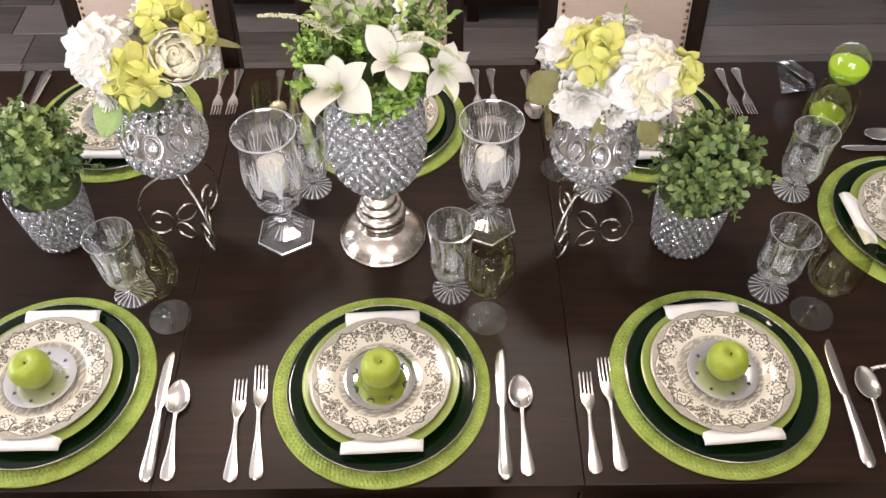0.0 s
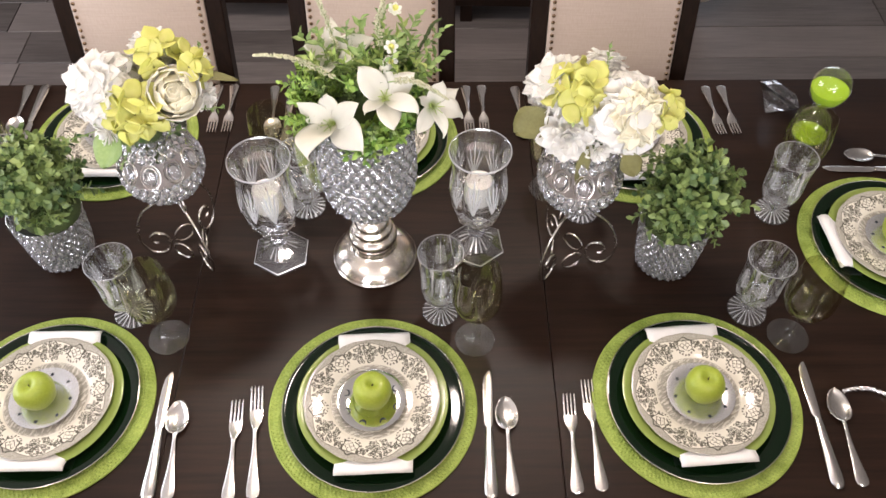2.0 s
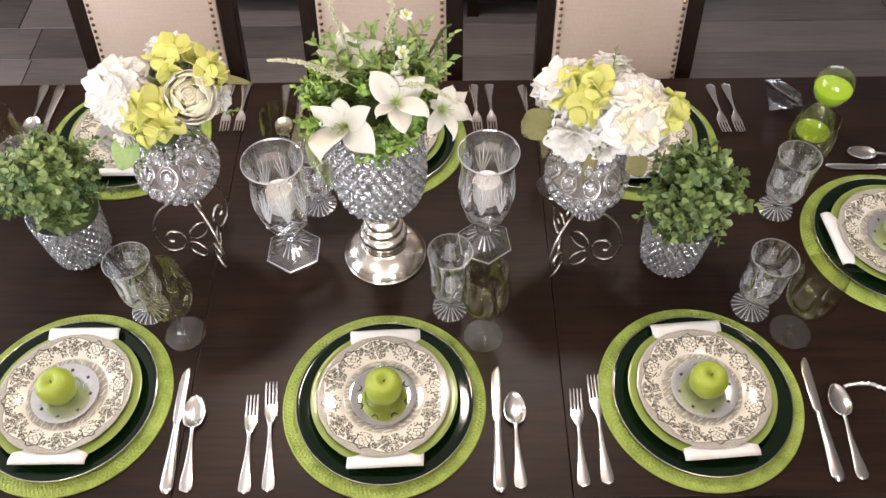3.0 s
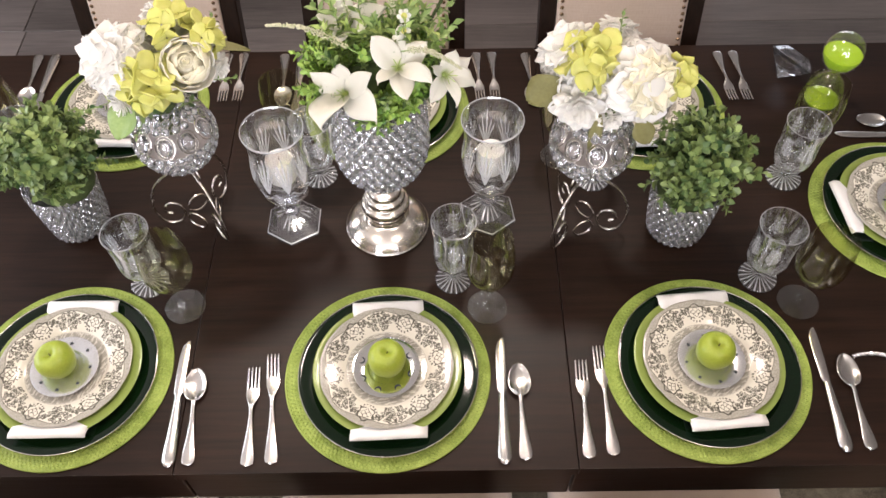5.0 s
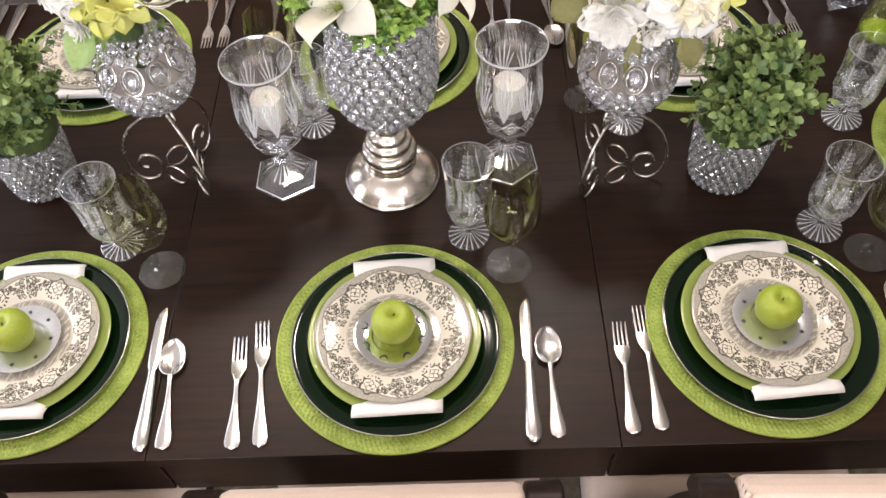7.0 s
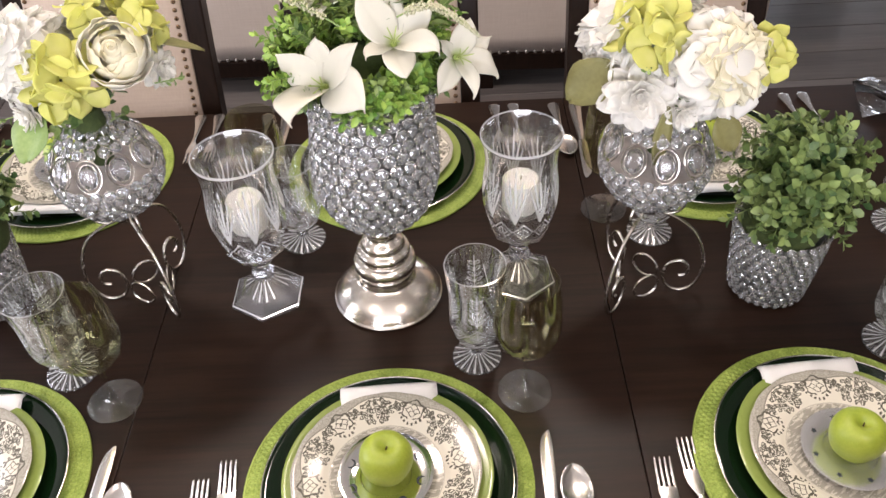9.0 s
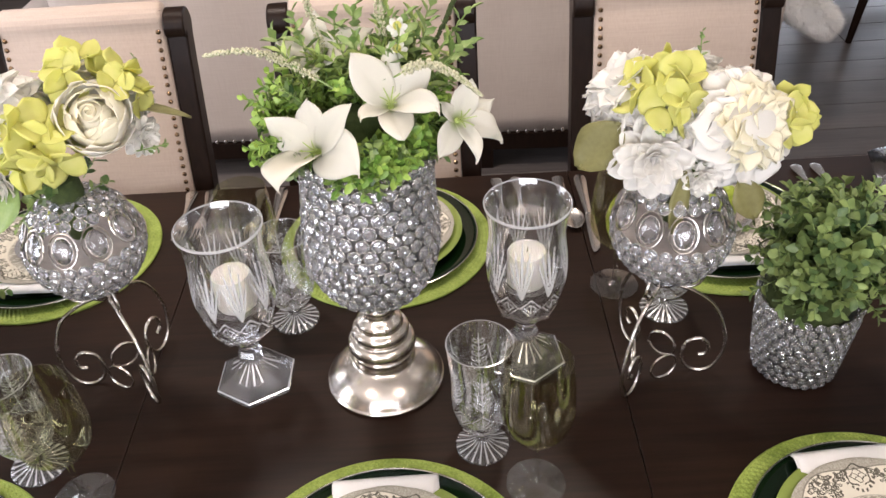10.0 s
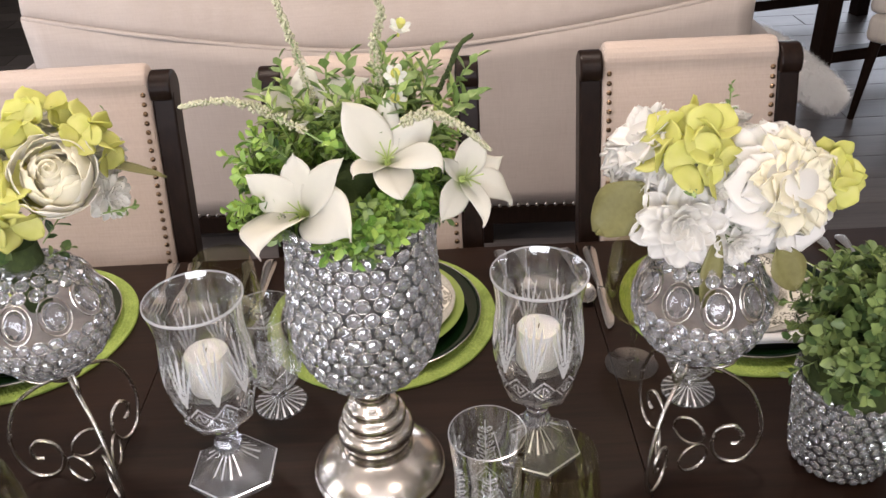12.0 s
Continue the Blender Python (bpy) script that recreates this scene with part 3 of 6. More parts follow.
def back_curve(z):
    """Lean of the chair back: how far behind the seat's rear edge it lies at height z."""
    return 0.012 + 0.24 * max(0, z - 0.5) + 0.7 * max(0, z - 0.97) ** 2


def dining_chair(label, m, group):
    c = thing("dining_chair", label, "chair", m, group)
    # front faces +y here; the back stands at y = 0 and leans to -y
    hw = 0.160
    outline = []
    zs = [0.47 + 0.585 * k / 14 for k in range(15)]
    front = [(0.030 - back_curve(z), z) for z in zs]
    y, z = front[-1]
    roll = [(y - 0.028 + 0.030 * math.cos(a), 1.062 + 0.032 * math.sin(a)) for a in [math.pi * k / 10 for k in range(11)]]
    back = [(-0.026 - back_curve(z), z) for z in reversed(zs)]
    part("backrest", extrude_profile(front + roll + back, 2 * hw, bevel=0.010), M["linen"], c, "beige linen backrest with a rolled top")
    post = [(0.020 - back_curve(z), z) for z in [0.43 + 0.605 * k / 12 for k in range(13)]]
    yy = post[-1][0]
    scroll = [(yy - 0.022 + 0.034 * math.cos(a), 1.047 + 0.034 * math.sin(a)) for a in [-0.5 + (math.pi + 0.7) * k / 12 for k in range(13)]]
    bk = [(-0.030 - back_curve(z), z) for z in [1.015 - 0.585 * k / 12 for k in range(13)]]
    for s in (-1, 1):
        part("back_post", extrude_profile(post + scroll + bk, 0.041, bevel=0.004), M["frame"], c, m=pose(s * (hw + 0.0215), 0, 0), smooth=False)
        for k in range(35):
            zk = 0.50 + 0.0165 * k
            yk = 0.030 - back_curve(zk)
            piece("nailhead", NAIL, M["nail"], c, m=pose(s * (hw - 0.011), yk - 0.0005, zk, -90, 0, 0))
    part("seat", one_box(-0.235, 0.235, 0.01, 0.46, 0.415, 0.495, bevel=0.022, seg=3), M["linen"], c)
    for s in (-1, 1):
        part("seat_rail", one_box(s * 0.215 - 0.011, s * 0.215 + 0.011, 0.045, 0.40, 0.355, 0.414, bevel=0.002), M["frame"], c, smooth=False)
        part("leg", one_box(s * 0.207 - 0.02, s * 0.207 + 0.02, 0.40, 0.44, 0.0, 0.414, bevel=0.003), M["frame"], c, smooth=False)
        part("leg", one_box(s * 0.190 - 0.02, s * 0.190 + 0.02, -0.035, 0.009, 0.0, 0.43, bevel=0.003), M["frame"], c, smooth=False)
    part("seat_rail", one_box(-0.186, 0.186, 0.405, 0.428, 0.355, 0.414, bevel=0.002), M["frame"], c, smooth=False)
    return c


FAR = "dark-framed dining chair with beige linen rolled back and nailhead trim"
far_chair = dining_chair(FAR, pose(0.560, 0.885, 0, 0, 0, 179), "dining chairs round the table")
copy_thing(far_chair, pose(-0.028, 0.890, 0, 0, 0, 180))
copy_thing(far_chair, pose(-0.592, 0.898, 0, 0, 0, 181))
for x, y, a in ((-0.600, -0.232, 1.0), (0.010, -0.235, 0.0), (0.555, -0.238, -1.5)):
    copy_thing(far_chair, pose(x, y, 0.0005, 0, 0, a))

# ---------------- settee behind the chairs ----------------


def settee():
    s = thing("settee", "grey-beige upholstered settee with gathered top and nailhead trim, seen from behind", "sofa", pose(-0.05, 2.14, 0, 0, 0, -2.0))
    W = 1.13

    def seam(u):
        return 0.735 + 0.150 * abs(u) ** 1.6

    def back(u, v):
        return (u * W, 0.02 - 0.03 * v + 0.006 * math.sin(u * 7) * v, 0.155 + (seam(u) - 0.155) * v)

    piece("back_panel", sheet(back, 40, 10, 0.04), M["sofa_cloth"], s)

    def rolled(u, v):
        a = math.pi * 0.95 * v
        pleat = 0.0010 * math.sin(u * 95 + 2.0 * math.sin(u * 13)) * math.sin(math.pi * min(1, v * 1.5 + 0.1))
        return (u * W, 0.105 - (0.118 + pleat) * math.cos(a), seam(u) + (0.150 + pleat) * math.sin(a))

    piece("gathered_top", sheet(rolled, 260, 12, 0.012), M["sofa_cloth"], s, "gathered light beige rolled top")
    welt = [(u * W, -0.022, seam(u) + 0.004) for u in [-1 + 0.05 * k for k in range(41)]]
    part("welt", tube(bmesh.new(), welt, 0.008, 8), M["sofa_cloth"], s)
    part("base_rail", one_box(-W, W, -0.012, 0.06, 0.085, 0.152, bevel=0.004), M["frame"], s, smooth=False)
    for x in (-W + 0.07, -0.3, 0.3, W - 0.07):
        part("leg", one_box(x - 0.025, x + 0.025, 0.0, 0.05, 0.0, 0.084, bevel=0.003), M["frame"], s, smooth=False)
    for k in range(66):
        piece("nailhead", PIN, M["pewter"], s, m=pose(-W + 0.025 + k * 0.0323, -0.0205, 0.167, 90, 0, 0))
    part("seat_cushion", one_box(-W + 0.02, W - 0.02, 0.24, 0.85, 0.20, 0.46, bevel=0.05, seg=4), M["sofa_cloth"], s)
    for q in (-1, 1):
        part("arm", one_box(q * (W + 0.10) - 0.09, q * (W + 0.10) + 0.09, 0.03, 0.86, 0.06, 0.66, bevel=0.06, seg=4), M["sofa_cloth"], s)
        part("leg", one_box(q * (W + 0.08) - 0.025, q * (W + 0.08) + 0.025, 0.78, 0.83, 0.0, 0.059, bevel=0.003), M["frame"], s, smooth=False)
    return s


settee()


def furry(name, label, category, m, rx, ry, rz, hairs, seed):
    """A rounded body covered with short tufts."""
    rnd = random.Random(seed)
    o = thing(name, label, category, m)
    b = bmesh.new()
    bmesh.ops.create_icosphere(b, subdivisions=3, radius=1)
    for v in b.verts:
        d = v.co.normalized()
        f = (abs(d.x) ** 4 + abs(d.y) ** 4 + abs(d.z) ** 4) ** -0.25
        v.co = Vector((d.x * f * rx, d.y * f * ry, rz + d.z * f * rz))
    part("hide", b, M["fur"], o)
    vs, fs = [], []
    for k in range(hairs):
        d = Vector((rnd.gauss(0, 1), rnd.gauss(0, 1), rnd.gauss(0, 1))).normalized()
        f = (abs(d.x) ** 4 + abs(d.y) ** 4 + abs(d.z) ** 4) ** -0.25
        p = Vector((d.x * f * rx, d.y * f * ry, rz + d.z * f * rz))
        g = (d + 0.6 * Vector((rnd.gauss(0, 1), rnd.gauss(0, 1), rnd.gauss(0, 1) - 0.6))).normalized()
        s = g.orthogonal().normalized() * 0.0015
        L = rnd.uniform(0.014, 0.034)
        i = len(vs)
        tip = p + g * L
        vs += [p - s, p + s, tip]
        fs.append((i, i + 1, i + 2))
    tagged(piece("fur", mesh_of(vs, fs), M["fur"], o), kind="stuff")
    return o


furry("fur_throw", "fluffy white fur throw draped over the arm of the settee", "throw", pose(1.325, 2.36, 0.475, 0, 33, 0), 0.155, 0.20, 0.055, 30000, 4)

# far sitting place at the right
def side_chair(m):
    c = thing("side_chair", "cream upholstered side chair with dark tapered legs", "chair", m, "side chairs by the far table")
    part("seat", one_box(-0.24, 0.24, -0.24, 0.24, 0.36, 0.48, bevel=0.03, seg=3), M["cream"], c)
    part("backrest", one_box(-0.24, 0.24, 0.17, 0.25, 0.482, 0.95, bevel=0.03, seg=3), M["cream"], c)
    for x in (-0.2, 0.2):
        for y in (-0.2, 0.2):
            part("leg", tube(bmesh.new(), [(x * 1.12, y * 1.12, 0), (x, y, 0.359)], 0.026, 6, lambda t: 0.6 + 0.4 * t), M["frame"], c)
    return c


sc = side_chair(pose(2.29, 3.00, 0, 0, 0, 35))
copy_thing(sc, pose(3.05, 3.6, 0, 0, 0, -60))
ft = thing("side_table", "dark wooden table with thick square legs", "table", pose(2.35, 4.05, 0, 0, 0, 12))
part("tabletop", one_box(-0.5, 0.5, -0.5, 0.5, 0.70, 0.75, bevel=0.004), M["frame"], ft, smooth=False)
for q in (-0.45, 0.45):
    part("stretcher", one_box(-0.408, 0.408, q - 0.03, q + 0.03, 0.10, 0.16, bevel=0.003), M["frame"], ft, smooth=False)
for x in (-0.45, 0.45):
    for y in (-0.45, 0.45):
        part("leg", one_box(x - 0.04, x + 0.04, y - 0.04, y + 0.04, 0.0, 0.699, bevel=0.004), M["frame"], ft, smooth=False)

# ---------------- place settings ----------------
TAU = 2 * math.pi


def placemat():
    o = thing("placemat", "round lime green woven placemat with ribbed border", "placemat", group="place settings")
    n = 560
    radii = [0.06, 0.125, 0.145] + [0.1475 + 0.00236 * q for q in range(19)]
    rings = len(radii)
    vs, fs = [(0, 0, 0.0035)], []
    for i, r in enumerate(radii):
        for k in range(n):
            a = TAU * k / n
            z = 0.0035
            if 3 <= i < rings - 1:
                cell = (k // 2 + (i - 3) // 3) % 2 if (i - 3) % 3 else 0
                z += 0.0012 * cell + 0.0004 * (k % 2)
            if i == rings - 1:
                z = 0.002
            vs.append((r * math.cos(a), r * math.sin(a), z))
    for k in range(n):
        fs.append((0, 1 + k, 1 + (k + 1) % n))
    for i in range(rings - 1):
        for k in range(n):
            j = (k + 1) % n
            fs.append((1 + i * n + k, 1 + (i + 1) * n + k, 1 + (i + 1) * n + j, 1 + i * n + j))
    base = len(vs)
    for k in range(n):
        a = TAU * k / n
        vs.append((0.189 * math.cos(a), 0.189 * math.sin(a), 0.0))
    for k in range(n):
        j = (k + 1) % n
        fs.append((1 + (rings - 1) * n + k, base + k, base + j, 1 + (rings - 1) * n + j))
    fs.append(tuple(base + k for k in reversed(range(n))))
    piece("woven_disc", mesh_of(vs, fs), M["weave"], o, smooth=False)
    ring = [(0.1885 * math.cos(TAU * k / 96), 0.1885 * math.sin(TAU * k / 96), 0.0028) for k in range(97)]
    part("border_cord", tube(bmesh.new(), ring, 0.0026, 6), M["weave"], o)
    return o


def plate(name, label, material, R, depth, foot, lip=0.003, scallop=0.0, well=0.6, rim_metal=False):
    o = thing(name, label, "plate", group="place settings")

    def wavy(r, z, a, i):
        k = max(0.0, (r / R - 0.9) / 0.1)
        return r * (1 + scallop * k * (abs(math.sin(a * 8)) - 0.5)), z

    w = R * well
    prof = [(0.0, foot), (w * 0.96, foot), (w, foot + 0.001), (w * 1.06, foot + depth * 0.35), (w * 1.12, foot + depth * 0.5), (R * 0.95, foot + depth * 0.93), (R * 0.99, foot + depth),
            (R, foot + depth - 0.0008), (R * 0.99, foot + depth - lip), (w * 1.12, foot + depth * 0.5 - lip), (w * 1.02, foot - lip * 0.6), (w * 0.8, foot - lip), (w * 0.8, 0.0), (w * 0.74, 0.0), (w * 0.72, foot - lip), (0.0, foot - lip)]
    part("dish", lathe(prof, 128 if scallop else 80, wavy if scallop else None), material, o)
    if rim_metal:
        hoop = [((R - 0.0006) * math.cos(TAU * k / 96), (R - 0.0006) * math.sin(TAU * k / 96), foot + depth - 0.0006) for k in range(97)]
        part("rim", tube(bmesh.new(), hoop, 0.0013, 6), M["wire"], o, "thin silvered rim")
    return o


def mirror_dish(kind):
    names = {"star": "small frosted silver dish pierced with stars", "moon": "small mirrored silver dish pierced with crescent moons"}
    o = thing("silver_dish", names[kind], "dish", group="place settings")
    prof = [(0.0, 0.0022), (0.028, 0.0022), (0.032, 0.0032), (0.0335, 0.0068), (0.0355, 0.0078), (0.0585, 0.0096), (0.0615, 0.0094), (0.0615, 0.0084), (0.036, 0.0066), (0.034, 0.002), (0.033, 0.0), (0.0, 0.0)]
    part("dish", lathe(prof, 72), M["mirror" if kind == "moon" else "satin"], o)
    n = 8
    # thin dark inlays paint the shade of the pierced holes
    for k in range(n):
        a = TAU * (k + 0.4) / n
        bm = bmesh.new()
        if kind == "star":
            pts = [((0.0042 if j % 2 == 0 else 0.0018) * math.cos(j * math.pi / 5 + k), (0.0042 if j % 2 == 0 else 0.0018) * math.sin(j * math.pi / 5 + k)) for j in range(10)]
        else:
            pts = [(0.0064 * math.cos(t), 0.0064 * math.sin(t)) for t in [radians(60 + 24 * j) for j in range(11)]]
            pts += [(0.0030 + 0.0064 * math.cos(t), 0.0056 * math.sin(t)) for t in [radians(290 - 22 * j) for j in range(1, 10)]]
        lo = [bm.verts.new((x, y, 0)) for x, y in pts]
        hi = [bm.verts.new((x, y, 0.0006)) for x, y in pts]
        bm.faces.new(lo[::-1]), bm.faces.new(hi)
        for j in range(len(pts)):
            bm.faces.new((lo[j], lo[(j + 1) % len(pts)], hi[(j + 1) % len(pts)], hi[j]))
        part(kind, bm, M["pierced_shade"], o, "dark inlay for the shade in a pierced " + kind, pose(0.0475 * math.cos(a), 0.0475 * math.sin(a), 0.00885, 0, 0, math.degrees(a)), smooth=False)
    return o


def napkin():
    o = thing("napkin", "folded white cotton napkin laid under the top plate", "napkin", group="place settings")

    def cloth(off, hw):
        def f(u, v):
            s = -0.139 + 0.281 * v
            e = abs(s)
            z = 0.0 if e < 0.085 else 0.0165 * min(1, (e - 0.085) / 0.045) ** 1.3
            if e > 0.133:
                z -= (e - 0.133) ** 2 * 60
            return (u * hw + 0.0015 * math.sin(v * 9), s, z + off + 0.0006 * math.sin(u * 4 + v * 14))
        return f

    piece("cloth", sheet(cloth(0.0, 0.068), 10, 40, 0.0012), M["napkin"], o)
    piece("cloth_fold", sheet(cloth(0.0014, 0.0672), 10, 40, 0.0012), M["napkin"], o)
    piece("cloth_fold", sheet(cloth(0.0028, 0.0665), 10, 40, 0.0012), M["napkin"], o)
    return o


def apple():
    o = thing("apple", "shiny green apple on a small silver dish", "apple", group="apples on the plates")

    def lobes(r, z, a, i):
        return r * (1 + 0.018 * math.cos(5 * a) * (1 if z < 0.025 else 0.4)), z

    prof = [(0.0, 0.006), (0.007, 0.0015), (0.014, 0.0), (0.022, 0.004), (0.029, 0.014), (0.0335, 0.027), (0.0345, 0.037), (0.032, 0.048), (0.026, 0.0565), (0.018, 0.0605), (0.011, 0.0595), (0.005, 0.055), (0.0, 0.051)]
    dense = [(p.x, p.y) for p in smooth_line([(a, b, 0) for a, b in prof], 3)]
    part("body", lathe([(max(r, 0), z) for r, z in dense], 32, lobes), M["apple"], o)
    part("stalk", tube(bmesh.new(), [(0, 0, 0.0515), (0.0005, 0.0, 0.0545), (0.0012, 0.0006, 0.0570)], 0.0011, 6), M["stem"], o)
    return o


def bar_sweep(bm, rows):
    """Rows of (y, half width, z middle, half thickness): a flat bar with rounded edges along y."""
    rings = []
    for y, w, z, h in rows:
        rings.append([bm.verts.new((x * w, y, z + k * h)) for x, k in ((-1, 0), (-0.75, 0.8), (0, 1), (0.75, 0.8), (1, 0), (0.75, -0.8), (0, -1), (-0.75, -0.8))])
    for a, b in zip(rings, rings[1:]):
        for k in range(8):
            bm.faces.new((a[k], a[(k + 1) % 8], b[(k + 1) % 8], b[k]))
    bm.faces.new(rings[0][::-1]), bm.faces.new(rings[-1])
    bmesh.ops.recalc_face_normals(bm, faces=bm.faces)
    return bm


def handle_rows(L):
    """From the butt at y = 0 up to y = L: a pointed, tapering handle."""
    ks = [(0.0, 0.0020, 0.0022), (0.012, 0.0062, 0.003), (0.04, 0.0100, 0.0034), (0.10, 0.0116, 0.0034), (0.20, 0.0106, 0.0034), (0.40, 0.0072, 0.0034), (0.62, 0.0048, 0.004), (0.82, 0.0033, 0.0062), (0.93, 0.0034, 0.0080), (1.0, 0.0042, 0.0072)]
    return [(L * a, w, z, 0.0013) for a, w, z in ks]


def fork(L):
    o = thing("fork", "polished silver fork with a pointed handle", "fork", group="cutlery")
    h = L * 0.60
    bm = bar_sweep(bmesh.new(), handle_rows(h))
    rows = [(y, w * 0.62, z + 0.0012, 0.0004) for y, w, z, _ in handle_rows(h)[2:7]]
    part("handle", bar_sweep(bm, rows), M["steel"], o)
    hd = bmesh.new()
    H0, r = h, L - h
    bar_sweep(hd, [(H0 - 0.001, 0.0042, 0.0072, 0.0012), (H0 + r * 0.10, 0.0075, 0.0055, 0.0011), (H0 + r * 0.22, 0.0112, 0.0036, 0.001), (H0 + r * 0.36, 0.0122, 0.0026, 0.001), (H0 + r * 0.45, 0.0122, 0.0026, 0.001)])
    for i in range(4):
        x = -0.0099 + 0.0066 * i
        tine = bar_sweep(bmesh.new(), [(H0 + r * 0.44, 0.0022, 0.0026, 0.0010), (H0 + r * 0.7, 0.0019, 0.0034, 0.0009), (H0 + r * 0.95, 0.0014, 0.0062, 0.0007), (H0 + r, 0.0007, 0.0070, 0.0005)])
        me = bpy.data.meshes.new("t")
        for v in tine.verts:
            v.co.x += x
        tine.to_mesh(me), tine.free()
        hd.from_mesh(me)
        bpy.data.meshes.remove(me)
    part("head", hd, M["steel"], o)
    return o


def knife(L):
    o = thing("knife", "polished silver table knife with a pointed handle", "knife", group="cutlery")
    h = L * 0.54
    bm = bar_sweep(bmesh.new(), [(0, 0.004, 0.004, 0.0018), (0.003, 0.0085, 0.0045, 0.0032), (0.012, 0.0118, 0.0050, 0.0042), (0.028, 0.0120, 0.0050, 0.0044), (0.06, 0.0098, 0.0050, 0.004), (h - 0.006, 0.0066, 0.0050, 0.0036), (h, 0.0062, 0.0050, 0.003)])
    part("handle", bm, M["steel"], o)
    b = bmesh.new()
    rows = [(h - 0.002, 0.0050, 0.0045, 0.0014, 0.0), (h + 0.008, 0.0082, 0.0045, 0.0011, 0.0008), (h + 0.05, 0.0090, 0.0042, 0.0009, 0.0005), (L - 0.03, 0.0088, 0.0036, 0.0008, 0.0), (L - 0.012, 0.0070, 0.0034, 0.0007, -0.0014), (L - 0.002, 0.0030, 0.0034, 0.0006, -0.0040), (L, 0.0010, 0.0034, 0.0005, -0.0052)]
    bar_sweep(b, [r[:4] for r in rows])
    for v in b.verts:
        for y, *_, dx in rows:
            if abs(v.co.y - y) < 1e-5:
                v.co.x -= dx
    part("blade", b, M["steel"], o)
    return o


def spoon(L):
    o = thing("spoon", "polished silver spoon with an oval bowl", "spoon", group="cutlery")
    h = L * 0.66
    bm = bar_sweep(bmesh.new(), handle_rows(h))
    rows = [(y, w * 0.62, z + 0.0012, 0.0004) for y, w, z, _ in handle_rows(h)[2:7]]
    part("handle", bar_sweep(bm, rows), M["steel"], o)
    hl = (L - h) / 2 + 0.002

    def bowl(u, v):
        t = -1 + 2 * v
        w = 0.0205 * math.sqrt(max(0.0, 1 - t * t)) * (1 - 0.14 * t) + 0.0002
        x = u * w
        d = max(0.0, 1 - (u * u * 0.9) - t * t * 0.9)
        return (x, h + hl - 0.003 + t * hl, 0.0088 - 0.0076 * d ** 0.8)

    piece("bowl", sheet(bowl, 12, 16, 0.0011), M["steel"], o)
    return o


PROTO = dict(
    mat=placemat(),
    charger=plate("charger_plate", "glossy dark green charger plate on the placemat", M["charger"], 0.166, 0.009, 0.0045, well=0.76, rim_metal=True),
    lime=plate("dinner_plate", "glazed lime green dinner plate", M["lime_china"], 0.137, 0.015, 0.0045, well=0.66),
    napkin=napkin(),
    china=plate("salad_plate", "cream salad plate with grey-brown floral transfer print and scalloped rim", M["china"], 0.1230, 0.012, 0.005, scallop=0.008, well=0.62),
    star=mirror_dish("star"), moon=mirror_dish("moon"), apple=apple(),
    dinner_fork=fork(0.215), salad_fork=fork(0.190), small_fork=fork(0.172), knife=knife(0.250), spoon=spoon(0.186),
)
LIFT = dict(mat=0.0, charger=0.005, lime=0.0096, napkin=0.0150, china=0.0188, star=0.0241, moon=0.0241, apple=0.0263)
used = set()


def put(key, m):
    """The first use moves the prototype itself; later ones are copies."""
    if key in used:
        return copy_thing(PROTO[key], m)
    used.add(key)
    PROTO[key].matrix_basis = m
    return PROTO[key]


NEAR = (("salad_fork", -0.241, -0.175, 2.3), ("dinner_fork", -0.199, -0.172, 4.7), ("knife", 0.209, -0.178, -0.5), ("spoon", 0.246, -0.171, 1.2))
NEAR_LEFT = (("salad_fork", -0.250, -0.178, 1.0), ("dinner_fork", -0.210, -0.176, 2.0), ("knife", 0.214, -0.185, 1.6), ("spoon", 0.248, -0.182, 3.3))
NEAR_RIGHT = (("salad_fork", -0.237, -0.177, -0.9), ("dinner_fork", -0.194, -0.173, 1.1), ("knife", 0.213, -0.173, 0.0), ("spoon", 0.257, -0.169, 0.0))
NEAR_END = (("salad_fork", -0.241, -0.175, 2.3), ("dinner_fork", -0.199, -0.172, 4.7), ("knife", 0.211, -0.170, -1.6), ("spoon", 0.246, -0.165, -4.0))
OVER = (("small_fork", -0.251, -0.190, 1.0), ("small_fork", -0.212, -0.189, 2.5), ("knife", 0.214, -0.192, -1.0), ("spoon", 0.258, -0.194, 4.0))


def setting(cx, cy, turn, dish, spin, cutlery, tilt=0):
    rnd = random.Random(int(1000 * (cx + 3 * cy)))
    base = pose(cx, cy, T, 0, 0, turn)
    for key in ("mat", "charger", "lime", "napkin", "china", dish, "apple"):
        a = spin if key in ("china", dish, "apple") else (tilt if key == "napkin" else rnd.uniform(0, 360))
        d = 0.0 if key == "mat" else 0.002
        dx, dy = rnd.uniform(-d, d), rnd.uniform(-d, d)
        tip = (rnd.uniform(-6, 6), rnd.uniform(-8, 2)) if key == "apple" else (0, 0)
        put(key, base @ pose(dx, dy, LIFT[key] + (0.0006 if key == "apple" else 0), tip[1], tip[0], a))
    for key, x, y, a in cutlery:
        put(key, base @ pose(x, y, 0.0006, 0, 0, a))


setting(0.006, -0.007, 0, "moon", 10, NEAR, 2)
setting(-0.587, 0.003, 0, "star", 70, NEAR_LEFT, 0)
setting(0.600, 0.001, 0, "star", 35, NEAR_RIGHT, 4)
setting(-0.014, 0.679, 180, "moon", 150, OVER)
setting(-0.624, 0.690, 180, "star", 10, OVER)
setting(0.577, 0.670, 180, "star", 55, OVER)
setting(1.081, 0.359, 90, "star", 20, NEAR_END, 4)

